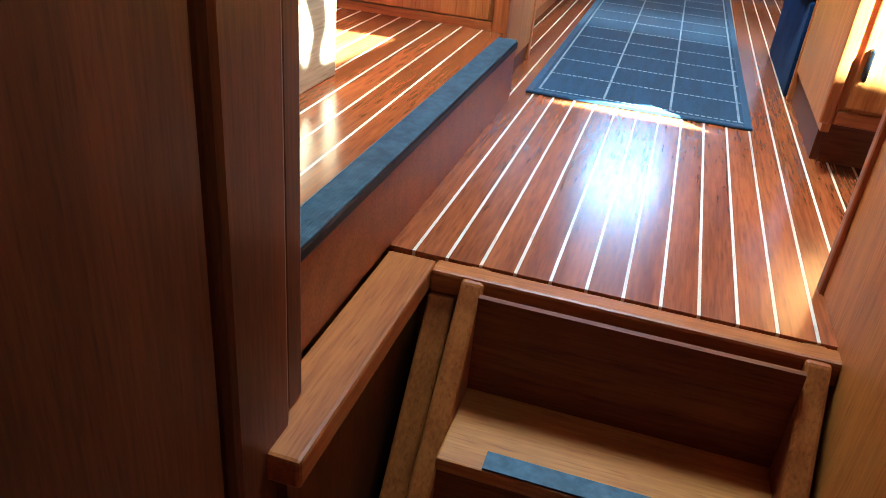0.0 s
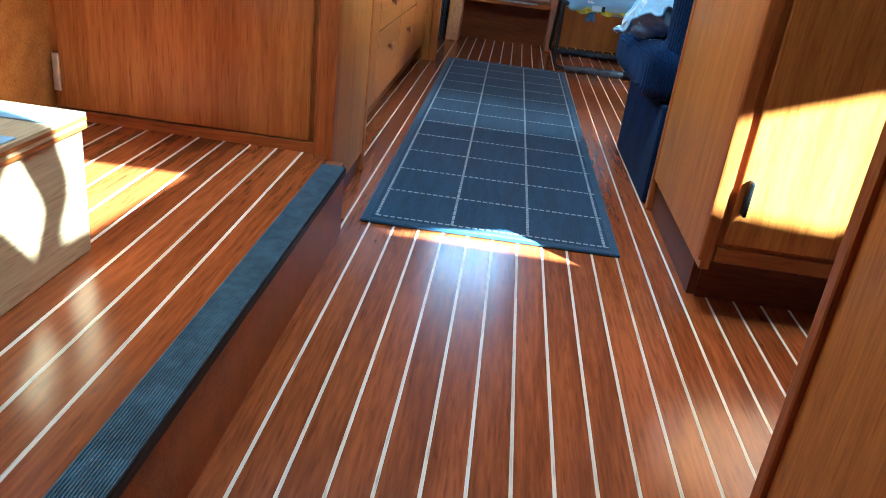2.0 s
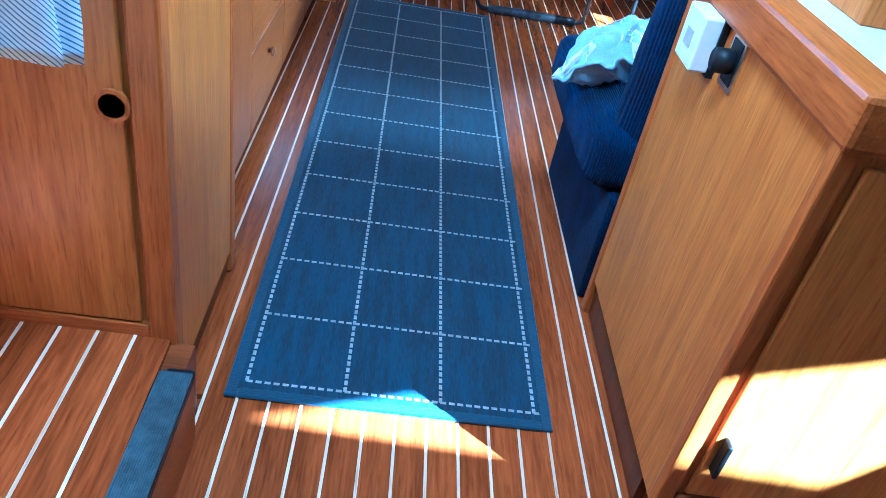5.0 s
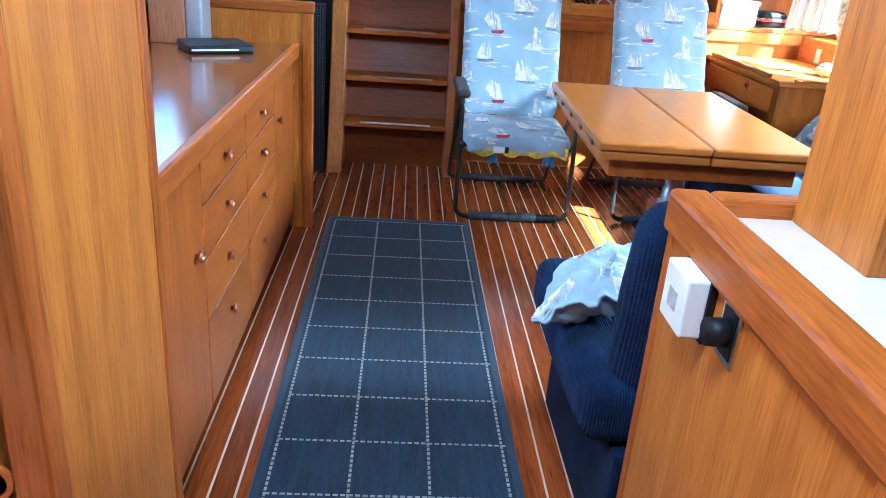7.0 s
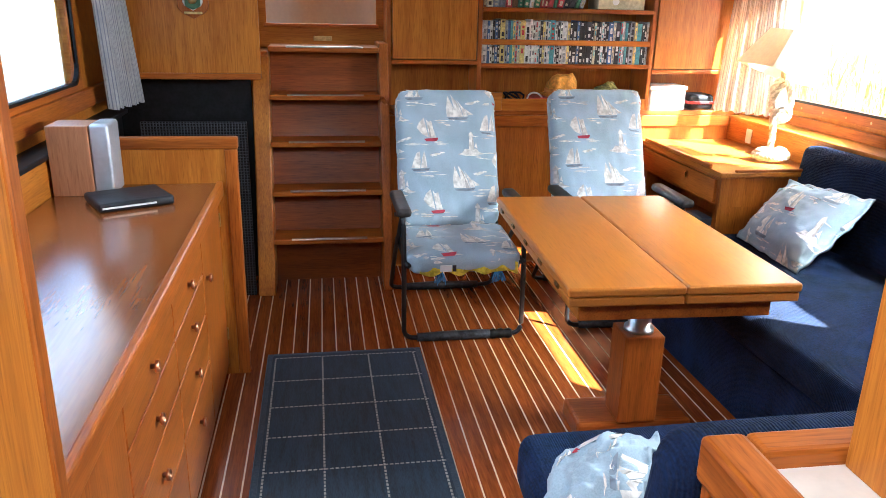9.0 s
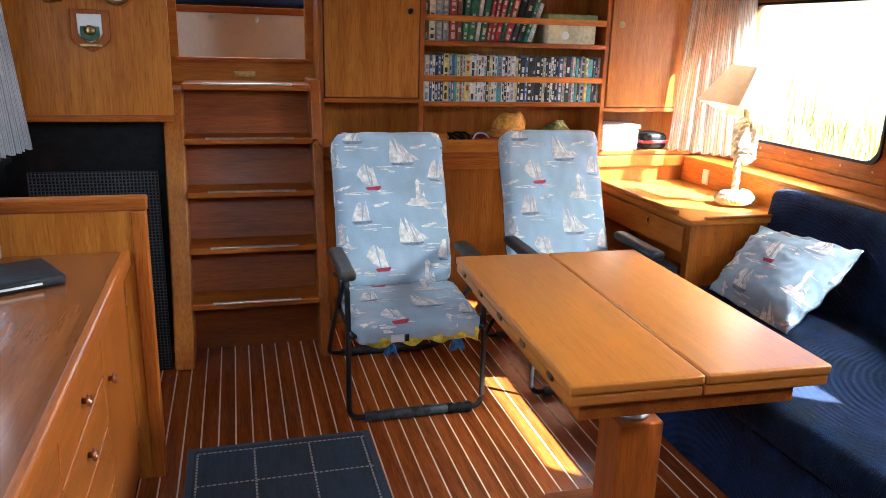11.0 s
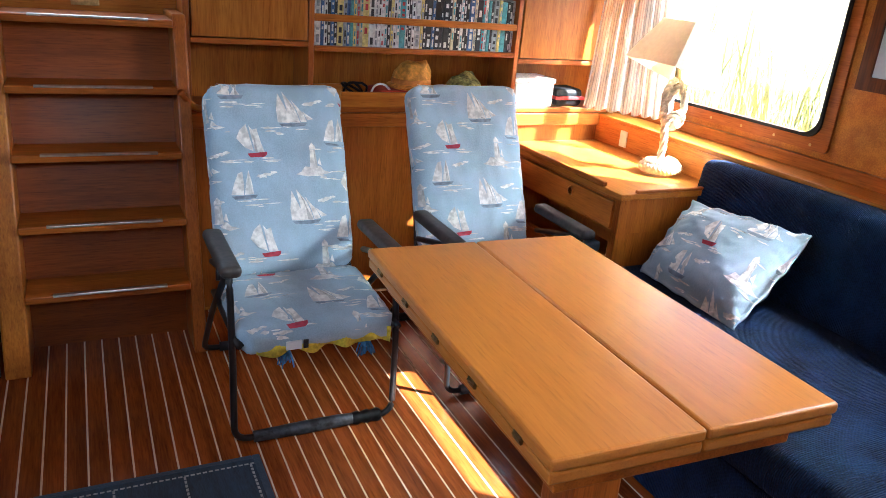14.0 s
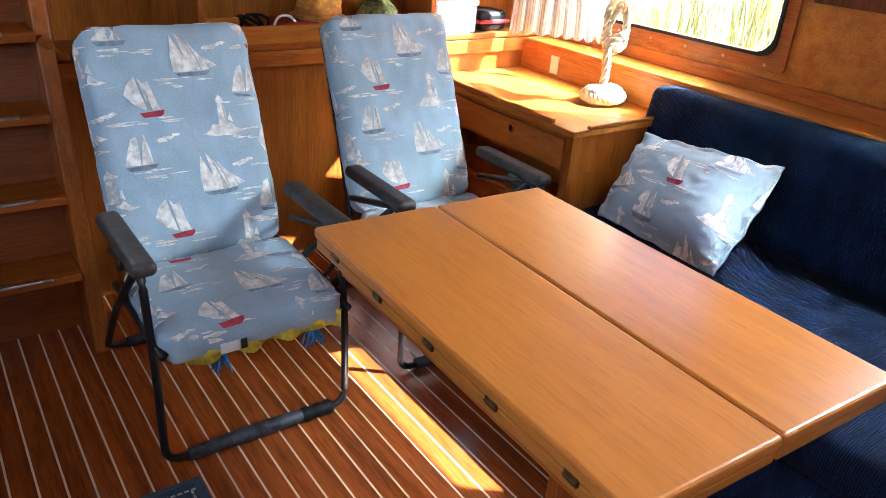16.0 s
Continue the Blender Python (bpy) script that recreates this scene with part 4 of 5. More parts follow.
def lounge_chair():
    c = thing("folding_armchair", (0.54, 2.95, 0), "black folding armchair with a pale blue sailing-boat cushion", "armchair", "armchairs by the table")
    back = Matrix.Translation((0.287, 3.0, 0.435)) @ Matrix.Rotation(radians(-23), 4, "X")
    padded(c, "back_cushion", 0.5, 0.69, 0.085, 0.04, 0.014, back, 0.305, 0.575)
    seat = Matrix.Translation((0.28, 2.60, 0.425)) @ Matrix.Rotation(radians(-90 + 3), 4, "X")
    padded(c, "seat_cushion", 0.515, 0.43, 0.085, 0.036, 0.014, seat, 0.3, 0.52)
    for x, s in ((0.268, -1), (0.812, 1)):
        pts = round_corners([(x, 3.02, 0.5), (x, 2.70, 0.585), (x, 2.66, 0.30), (x, 2.655, 0.018), (0.54, 2.655, 0.018)], 0.05)
        part("front_leg", tube(pts, 0.011, None, 10), M_GREY, c, "", True)
        pts = round_corners([(x, 2.74, 0.57), (x, 3.05, 0.3), (x, 3.3, 0.018), (0.54, 3.3, 0.018)], 0.05)
        part("rear_leg", tube(pts, 0.011, None, 10), M_GREY, c, "", True)
        part("back_tube", tube(smooth_line([(x - 0.03 * s, 3.08, 0.40), (x - 0.05 * s, 3.19, 0.6), (x - 0.06 * s, 3.37, 1.0)]), 0.011), M_GREY, c, "", True)
        part("seat_tube", tube([(x - 0.012 * s, 2.62, 0.375), (x - 0.012 * s, 3.08, 0.36)], 0.011), M_GREY, c, "", True)
        arm = soft_block(((x - 0.032, x + 0.032), (2.65, 3.02), (0.583, 0.622)), 0.017, 0.0, Matrix.Identity(4))
        part("armrest", arm, M_ARM, c, "worn dark grey plastic armrest", True)
    part("foot_sleeve", tube([(0.33, 2.655, 0.019), (0.5, 2.655, 0.02), (0.62, 2.655, 0.021), (0.74, 2.655, 0.019)], [0.019, 0.023, 0.022, 0.017]), M_TAPE, c, "worn grey foam sleeve", True)
    part("foot_wrap", tube([(0.66 + 0.012 * k, 2.655, 0.02) for k in range(10)], [0.019 + 0.006 * ((k * 7) % 3) / 2 for k in range(10)]), M_BLACK, c, "loose black tape wrap", True)
    part("foot_sleeve", tube([(0.33, 3.3, 0.019), (0.5, 3.3, 0.021), (0.74, 3.3, 0.019)], [0.018, 0.022, 0.018]), M_TAPE, c, "worn grey foam sleeve", True)
    part("cross_bar", tube([(0.28, 2.64, 0.372), (0.8, 2.64, 0.372)], 0.01), M_GREY, c, "", True)
    return c


chair = lounge_chair()
second = copy_thing(chair, Matrix.Translation((0.54 + 0.79, 2.95 + 0.055, 0)) @ Matrix.Rotation(radians(-1.0), 4, "Z"))

M_YELLOW = material("yellow_striped_towel", (0.72, 0.62, 0.05), 0.9, 0, 0, 0.12, 30, 0.1)
M_BLUETAS = material("blue_tassel", (0.06, 0.2, 0.42), 0.9, 0, 0, 0.2, 40, 0.1)
tow = thing("folded_towel", (0.56, 2.68, 0.33), "yellow striped towel with blue tassels hung under the chair seat", "towel")
tb = bmesh.new()
N = 40
rows = []
for k in range(N + 1):
    x = 0.33 + 0.44 * k / N
    d = 0.345 - 0.012 * math.sin(k * 0.5) - 0.01 * abs(math.sin(k * 0.21))
    rows.append([tb.verts.new((x, 2.615 + 0.01 * math.sin(k * 0.9), 0.385)), tb.verts.new((x, 2.606 + 0.012 * math.sin(k * 0.7), d)), tb.verts.new((x, 2.64 + 0.008 * math.sin(k * 0.7), d + 0.004)), tb.verts.new((x, 2.65, 0.385))])
for a, b in zip(rows, rows[1:]):
    for i in range(3):
        tb.faces.new((a[i], b[i], b[i + 1], a[i + 1]))
part("cloth", tb, M_YELLOW, tow, "", True)
part("stripe", box((0.42, 0.47), (2.597, 2.603), (0.352, 0.38)), M_WHITE, tow, "pale stripe")
part("stripe", box((0.475, 0.49), (2.597, 2.603), (0.352, 0.38)), M_TAPE, tow, "grey stripe")
for x in (0.425, 0.685):
    ts = bmesh.new()
    r = random.Random(int(x * 1000))
    for k in range(26):
        a, dx, dy = r.uniform(0, 6.3), r.uniform(-0.03, 0.03), r.uniform(-0.02, 0.02)
        tube([(x + 0.006 * math.cos(a), 2.62 + 0.006 * math.sin(a), 0.355), (x + dx * 0.7, 2.615 + dy, 0.325), (x + dx, 2.612 + dy, 0.29 + r.uniform(0, 0.02))], 0.0022, ts, 5)
    tagged(part("tassel", ts, M_BLUETAS, tow, "blue fringe tassel"), kind="stuff")

# ---- scatter pillows ----


def pillow(bl, br, tr, tl, thick, label, ox, oy, seed, slack=1.0):
    bl, br, tr, tl = map(Vector, (bl, br, tr, tl))
    c = (bl + br + tr + tl) / 4
    p = thing("scatter_cushion", (c.x, c.y, min(bl.z, br.z)), label, "cushion", "printed scatter cushions")
    nrm = ((br - bl).cross(tl - bl)).normalized()
    w, h = (br - bl).length, (tl - bl).length

    def at(u, v, side, lift=0.0):
        q = bl.lerp(br, u).lerp(tl.lerp(tr, u), v)
        a, b = 2 * u - 1, 2 * v - 1
        puff = max(0.0, (1 - a * a / 0.8)) ** 0.5 * max(0.0, (1 - b * b / 0.8)) ** 0.5 if abs(a) < 0.89 and abs(b) < 0.89 else 0
        wob = 0.014 * noise.noise((u * 4 + seed, v * 4, 0.3)) + 0.012 * (0.5 - abs(noise.noise((u * 7 + 2 * v + seed, v * 5, 0.9)))) + 0.005 * noise.noise((u * 17 + seed, v * 17, 0.7))
        frill = 0.005 * math.sin(26 * (u + v)) * (1 if max(abs(a), abs(b)) > 0.9 else 0)
        return q + nrm * (side * (0.004 + thick * puff) + slack * wob + frill + side * lift)

    bm = bmesh.new()
    n = 44
    grids = [[[bm.verts.new(at(i / n, j / n, s)) for j in range(n + 1)] for i in range(n + 1)] for s in (1, -1)]
    for g in grids:
        for i in range(n):
            for j in range(n):
                bm.faces.new((g[i][j], g[i + 1][j], g[i + 1][j + 1], g[i][j + 1]))
    rim = [(i, 0) for i in range(n)] + [(n, j) for j in range(n)] + [(i, n) for i in range(n, 0, -1)] + [(0, j) for j in range(n, 0, -1)]
    for (a, b), (c2, d) in zip(rim, rim[1:] + rim[:1]):
        bm.faces.new((grids[0][a][b], grids[0][c2][d], grids[1][c2][d], grids[1][a][b]))
    bmesh.ops.recalc_face_normals(bm, faces=bm.faces)
    cover = part("cover", bm, M_CLOTH, p, "", True)
    print_on(cover, w, h, ox, oy, lambda u, v, lift: at(u / w, v / h, 1, lift), 1.0)
    return p


pillow((1.83, 2.66, 0.46), (1.80, 2.13, 0.455), (2.13, 2.18, 0.74), (2.12, 2.74, 0.70), 0.07, "pale blue sailing-boat cushion leaning on the settee back", 0.4, 0.34, 1.3)
pillow((0.44, 0.97, 0.475), (0.3, 0.72, 0.465), (0.49, 0.66, 0.565), (0.63, 0.9, 0.58), 0.065, "crumpled pale blue boat-print cushion on the settee", 0.2, 0.22, 4.1, 1.7)

# ---- lamp with a rope foot ----
lamp = thing("rope_table_lamp", (2.2, 3.05, 0.73), "table lamp of cream rope with a square cream shade", "lamp")


def rope(pts, r, name):
    """Three strands laid round one another along a line."""
    line = smooth_line(pts, 10)
    bm = bmesh.new()
    for s in range(3):
        strand = []
        for i, p in enumerate(line):
            d = (line[min(i + 1, len(line) - 1)] - line[max(i - 1, 0)]).normalized()
            u = d.cross(Vector((0.3, 1, 0.2))).normalized()
            w = d.cross(u)
            a = i * 0.55 + s * 2.094
            strand.append(p + 0.55 * r * (math.cos(a) * u + math.sin(a) * w))
        tube(strand, 0.62 * r, bm, 7)
    return part(name, bm, M_ROPE, lamp, "", True)


LX, LY = 2.2, 3.05
rope([(LX + (0.082 - 0.0012 * k) * math.cos(k * 0.5), LY + (0.082 - 0.0012 * k) * math.sin(k * 0.5), 0.752 + 0.0012 * k) for k in range(27)], 0.02, "coiled_base")
rope([(LX - 0.02, LY, 0.76), (LX - 0.01, LY, 0.86), (LX - 0.02, LY, 0.96), (LX + 0.03, LY - 0.02, 1.0), (LX + 0.06, LY, 0.96), (LX + 0.03, LY + 0.03, 0.93), (LX - 0.02, LY + 0.02, 0.98), (LX - 0.04, LY, 1.04), (LX, LY - 0.01, 1.12)], 0.016, "stem")
rope([(LX + 0.05, LY, 0.95), (LX + 0.055, LY - 0.01, 1.03), (LX + 0.04, LY, 1.1), (LX - 0.01, LY, 1.14), (LX - 0.05, LY, 1.08), (LX - 0.03, LY, 1.0)], 0.015, "knot")
part("knot_core", lathe([(0.004, 0.93), (0.025, 0.94), (0.03, 0.96), (0.024, 0.99), (0.006, 1.0)], (LX + 0.02, LY, 0), "z", 14), M_ROPE, lamp, "", True)
sh = bmesh.new()
tilt = Matrix.Translation((LX, LY, 1.26)) @ Matrix.Rotation(radians(20), 4, "Y") @ Matrix.Rotation(radians(3), 4, "Z")
loops = [[sh.verts.new(tilt @ Vector((sx * w, sy * w, z))) for sx, sy in ((-1, -1), (1, -1), (1, 1), (-1, 1))] for w, z in ((0.15, -0.1), (0.09, 0.1), (0.087, 0.099), (0.147, -0.099))]
for a, b in zip(loops, loops[1:] + loops[:1]):
    for k in range(4):
        sh.faces.new((a[k], a[(k + 1) % 4], b[(k + 1) % 4], b[k]))
part("shade", sh, M_SHADE, lamp, "square tapered cream fabric shade")
part("holder", tube([(LX, LY, 1.1), (LX, LY, 1.2)], 0.014), M_BRASS, lamp)

# ---- curtains ----


def striped(name, base, stripe, per_m):
    m = material(name, base, 0.85, 0, 0, 0.05, 14)
    nt = m.node_tree
    uv = nt.nodes.new("ShaderNodeUVMap")
    sep = nt.nodes.new("ShaderNodeSeparateXYZ")
    nt.links.new(uv.outputs[0], sep.inputs[0])
    mul = nt.nodes.new("ShaderNodeMath")
    mul.operation = "MULTIPLY"
    mul.inputs[1].default_value = per_m
    nt.links.new(sep.outputs[0], mul.inputs[0])
    fr = nt.nodes.new("ShaderNodeMath")
    fr.operation = "FRACT"
    nt.links.new(mul.outputs[0], fr.inputs[0])
    lt = nt.nodes.new("ShaderNodeMath")
    lt.operation = "LESS_THAN"
    lt.inputs[1].default_value = 0.3
    nt.links.new(fr.outputs[0], lt.inputs[0])
    mix = nt.nodes.new("ShaderNodeMix")
    mix.data_type = "RGBA"
    b = nt.nodes["Principled BSDF"]
    src = b.inputs["Base Color"].links[0].from_socket
    nt.links.new(lt.outputs[0], mix.inputs[0])
    nt.links.new(src, mix.inputs[6])
    mix.inputs[7].default_value = (*stripe, 1)
    nt.links.new(mix.outputs[2], b.inputs["Base Color"])
    return m


M_CURT_L = let_through(striped("striped_curtain", (0.62, 0.64, 0.66), (0.3, 0.33, 0.4), 80), 0.35)
M_CURT_R = let_through(striped("cream_striped_curtain", (0.8, 0.74, 0.62), (0.5, 0.46, 0.42), 60), 0.4)
# an open weave, between whose threads some light passes straight
sheer = M_CURT_R.node_tree
weave = sheer.nodes.new("ShaderNodeMixShader")
weave.inputs[0].default_value = 0.42
sheer.links.new(sheer.nodes["Material Output"].inputs["Surface"].links[0].from_socket, weave.inputs[1])
sheer.links.new(sheer.nodes.new("ShaderNodeBsdfTransparent").outputs[0], weave.inputs[2])
sheer.links.new(weave.outputs[0], sheer.nodes["Material Output"].inputs["Surface"])


def curtain(name, top, bottom, z0, z1, folds, depth, mat, label):
    """A hanging folded cloth between two lines: (from, to) at the top and at the bottom."""
    t0, t1, b0, b1 = (Vector((*p, 0)) for p in (*top, *bottom))
    c = thing(name, (*((b0 + b1) / 2).xy, z0), label, "curtain")
    bm = bmesh.new()
    uvl = bm.loops.layers.uv.new("UVMap")
    n, m = folds * 12, 14
    g = []
    for i in range(n + 1):
        col = []
        for j in range(m + 1):
            v = j / m
            u = i / n
            a, b = b0.lerp(t0, v), b1.lerp(t1, v)
            d = (b - a).normalized()
            side_v = Vector((-d.y, d.x, 0))
            k = 2 * math.pi * folds * (u + 0.02 * math.sin(9 * u))
            q = a.lerp(b, u) + side_v * depth * (math.sin(k) * (1 - 0.35 * v) + 0.3 * math.sin(2.3 * k + 1)) + d * 0.3 * depth * math.cos(k)
            q.z = z0 + (z1 - z0) * v + (0.006 * math.sin(k) if j == 0 else 0)
            col.append(bm.verts.new(q))
        g.append(col)
    for i in range(n):
        for j in range(m):
            f = bm.faces.new((g[i][j], g[i + 1][j], g[i + 1][j + 1], g[i][j + 1]))
            for lp, uu in zip(f.loops, (i, i + 1, i + 1, i)):
                lp[uvl].uv = (uu / n * 1.0, 0)
    part("cloth", bm, mat, c, "", True)
    part("rod", tube([(t0.x, t0.y, z1 + 0.01), (t1.x, t1.y, z1 + 0.01)], 0.008), M_BRASS, c)
    return c


curtain("curtain", ((2.25, 3.665), (2.45, 3.46)), ((2.17, 3.655), (2.44, 3.3)), 0.915, 1.96, 8, 0.022, M_CURT_R, "cream striped curtain gathered beside the window")
curtain("curtain", ((-1.02, 3.06), (-0.98, 3.28)), ((-0.99, 3.1), (-0.93, 3.42)), 0.985, 1.96, 6, 0.022, M_CURT_L, "grey striped curtain gathered beside the window")

# ---- books and films ----
SPINES = [material("spine_%s" % n, c, 0.45, 0, 0.1, 0.1, 60, 0) for n, c in (
    ("black", (0.03, 0.03, 0.035)), ("white", (0.7, 0.7, 0.68)), ("grey", (0.3, 0.32, 0.34)), ("red", (0.45, 0.04, 0.04)), ("blue", (0.06, 0.13, 0.3)),
    ("green", (0.05, 0.2, 0.1)), ("teal", (0.1, 0.32, 0.36)), ("cream", (0.6, 0.54, 0.36)), ("yellow", (0.7, 0.58, 0.2)), ("brown", (0.2, 0.1, 0.05)))]
rb = random.Random(5)


def spine_marks(x0, x1, y, z0, z1, r):
    bm = bmesh.new()
    w = x1 - x0
    z = z0 + 0.01
    while z < z1 - 0.015:
        h = r.uniform(0.008, 0.035)
        if r.random() < 0.75:
            box((x0 + w * 0.25, x1 - w * 0.25), (y - 0.0006, y + 0.0003), (z, min(z + h, z1 - 0.008)), bm=bm)
        z += h + r.uniform(0.006, 0.02)
    return bm


x = 0.812
while x < 1.765:
    w = rb.choice((0.0145, 0.0145, 0.0145, 0.0145, 0.027))
    h = rb.uniform(0.222, 0.235)
    mat = SPINES[rb.choice((0, 0, 0, 2, 2, 1, 1, 7, 6, 4, 8)) if not 1.05 < x < 1.12 else 1]
    c = thing("film_case", (x + w / 2, B + 0.1, 1.157), "slim film case standing on the shelf", "film case", "film cases on the shelf")
    y = B + 0.022 + rb.uniform(0, 0.006)
    body = part("case", box((x, x + w - 0.0012), (y, y + 0.13), (1.157, 1.157 + h), bevel=0.0015, seg=1), mat, c)
    tagged(part("spine_print", spine_marks(x, x + w - 0.0012, y, 1.157, 1.157 + h, rb), SPINES[1 if mat in (SPINES[0], SPINES[4]) else rb.choice((0, 2, 3, 6))], c), kind="stuff")
    x += w
x = 0.812
n = 0
while x < 1.36:
    w, h = rb.uniform(0.016, 0.036), rb.uniform(0.2, 0.25)
    lean = 0 if x < 1.0 else min(18, 4 + (x - 1.0) * 45)
    mat = SPINES[rb.choice((0, 3, 5, 5, 1, 4, 9, 0, 7, 3, 2))]
    c = thing("book", (x, B + 0.1, 1.452), "hardback book %s on the shelf" % ("leaning" if lean else "standing"), "book", "books on the shelf")
    y = B + 0.02 + rb.uniform(0, 0.01)
    bm = box((x, x + w - 0.002), (y, y + 0.15), (1.453, 1.453 + h), bevel=0.002, seg=1)
    bmesh.ops.rotate(bm, verts=bm.verts, cent=(x + w, y, 1.453), matrix=Matrix.Rotation(radians(lean), 3, "Y"))
    part("cover", bm, mat, c)
    bm = spine_marks(x, x + w - 0.002, y, 1.453, 1.453 + h, rb)
    bmesh.ops.rotate(bm, verts=bm.verts, cent=(x + w, y, 1.453), matrix=Matrix.Rotation(radians(lean), 3, "Y"))
    tagged(part("spine_print", bm, SPINES[7 if mat is not SPINES[7] else 0], c), kind="stuff")
    x += w + (0.002 if not lean else 0.003)
M_GREENBOX = material("green_carton", (0.3, 0.36, 0.12), 0.6, 0, 0, 0.1, 12)
carton = thing("games_carton", (1.6, 3.8, 1.452), "green and cream cardboard box on the shelf", "box")
part("body", box((1.46, 1.73), (B + 0.03, B + 0.2), (1.453, 1.555), bevel=0.003), material("cream_carton", (0.6, 0.54, 0.34), 0.6, 0, 0, 0.1, 12), carton)
part("lid", box((1.455, 1.735), (B + 0.026, B + 0.205), (1.555, 1.6), bevel=0.004), M_GREENBOX, carton, "green lid")
part("label", lathe([(0.02, 0), (0.02, 0.001)], (1.56, B + 0.0285, 1.495), "y", 18), M_WHITE, carton, "round white label")

# ---- small things in the niches ----


def cap(at, r, h, mat, band, name, label):
    """A soft cotton hat, slumped and creased, with a limp brim."""
    c = thing(name, at, label, "hat")
    prof = [(r, 0.0), (r * 1.05, h * 0.12), (r * 1.0, h * 0.3), (r * 0.96, h * 0.45), (r * 0.88, h * 0.62), (r * 0.72, h * 0.8), (r * 0.45, h * 0.93), (r * 0.2, h * 0.97), (0.004, h)]
    bm = lathe(prof, at, "z", 40)
    for v in bm.verts:
        q = v.co - Vector(at)
        k = q.z / h
        v.co += 0.022 * k * noise.noise_vector(v.co * 15) + 0.009 * noise.noise_vector(v.co * 42)
        v.co.x += 0.02 * k * k
    part("crown", bm, mat, c, "", True)
    bm = lathe([(r * 0.8, 0.0), (r * 1.3, 0.002), (r * 1.28, 0.007), (r * 0.9, 0.02)], at, "z", 40)
    for v in bm.verts:
        v.co.z += 0.008 + 0.008 * noise.noise(v.co * 22)
    part("brim", bm, mat, c, "", True)
    bm = lathe([(r * 1.06, h * 0.2), (r * 1.07, h * 0.24), (r * 1.05, h * 0.34), (r * 1.02, h * 0.36)], at, "z", 40)
    for v in bm.verts:
        v.co += 0.006 * noise.noise_vector(v.co * 15)
    part("band", bm, band, c, "stitched band", True)
    return c


cap((1.3, B + 0.11, 0.968), 0.088, 0.13, material("orange_cap_cloth", (0.75, 0.33, 0.04), 0.85, 0, 0, 0.15, 20, 0.05), material("orange_band_cloth", (0.55, 0.2, 0.03), 0.85), "sun_hat", "crumpled orange cotton hat lying on a red folder")
cap((1.57, B + 0.11, 0.902), 0.088, 0.15, material("olive_cap_cloth", (0.5, 0.5, 0.14), 0.85, 0, 0, 0.25, 20, 0.05), material("pale_green_band", (0.6, 0.66, 0.4), 0.85), "sun_hat", "crumpled olive yellow hat with a pale band")
cable = thing("coiled_cable", (1.03, B + 0.1, 0.9), "black and white cable lying on the ledge", "cable")
part("black_lead", tube([(1.02 + 0.05 * math.cos(k * 0.6) + 0.01 * math.sin(k), B + 0.09 + 0.03 * math.sin(k * 0.6), 0.93 + 0.06 * math.sin(k * 0.35) ** 2) for k in range(24)], 0.006), M_BLACK, cable, "", True)
part("white_lead", tube(smooth_line([(1.08, B + 0.06, 0.92), (1.1, B + 0.05, 0.985), (1.15, B + 0.05, 0.99), (1.2, B + 0.06, 0.94)]), 0.005), M_WHITE, cable, "", True)
red = thing("red_folder", (1.3, B + 0.07, 0.9), "flat red folder lying on the ledge", "folder")
part("cover", box((1.12, 1.42), (B + 0.03, B + 0.2), (0.9, 0.968), bevel=0.008), material("red_folder_card", (0.55, 0.05, 0.03), 0.5, 0, 0, 0.1, 20), red)
tub = thing("storage_box", (1.93, B + 0.1, 0.9), "white woven plastic storage box with a lid", "box")
part("body", box((1.81, 2.03), (B + 0.01, B + 0.19), (0.9, 1.015), bevel=0.008), M_WHITE, tub)
part("lid", box((1.803, 2.037), (B + 0.004, B + 0.196), (1.015, 1.04), bevel=0.006), material("woven_white", (0.72, 0.68, 0.62), 0.6, 0, 0, 0.12, 90, 0.1), tub)
bag = thing("black_pouch", (2.13, B + 0.1, 0.9), "black soft pouch with a red band", "pouch")
part("body", box((2.06, 2.22), (B + 0.02, B + 0.17), (0.9, 0.99), bevel=0.025, seg=3), M_BLACK, bag, "", True)
part("band", box((2.055, 2.225), (B + 0.014, B + 0.1), (0.935, 0.952), bevel=0.003), material("red_band", (0.5, 0.03, 0.03), 0.6), bag, "red band")

# ---- things on the sideboard and nook panel ----
spk = thing("loudspeaker", (-0.89, 2.3, 0.803), "small wooden loudspeaker with a silver front", "loudspeaker")
part("cabinet", box((-0.99, -0.855), (2.25, 2.4), (0.803, 1.045), bevel=0.003), wood("cherry_veneer", (0.42, 0.2, 0.1), (0.34, 0.15, 0.07), "z", 0.4, 0.05), spk)
part("front", box((-0.855, -0.79), (2.255, 2.4), (0.803, 1.05), bevel=0.012, seg=3), material("silver_plastic", (0.5, 0.53, 0.58), 0.35, 0.4, 0, 0.03, 20), spk, "silver rounded front", True)
wal = thing("notebook_case", (-0.72, 2.15, 0.803), "black leather case lying on the sideboard", "case")
wb = box((-0.12, 0.12), (-0.1, 0.1), (0.0, 0.03), bevel=0.009, seg=3)
bmesh.ops.rotate(wb, verts=wb.verts, cent=(0, 0, 0), matrix=Matrix.Rotation(radians(28), 3, "Z"))
bmesh.ops.translate(wb, verts=wb.verts, vec=(-0.72, 2.15, 0.804))
part("case", wb, material("black_leather", (0.012, 0.014, 0.018), 0.5, 0, 0, 0.2, 60, 0.08), wal, "", True)
zb = box((-0.11, 0.06), (-0.102, -0.096), (0.011, 0.017))
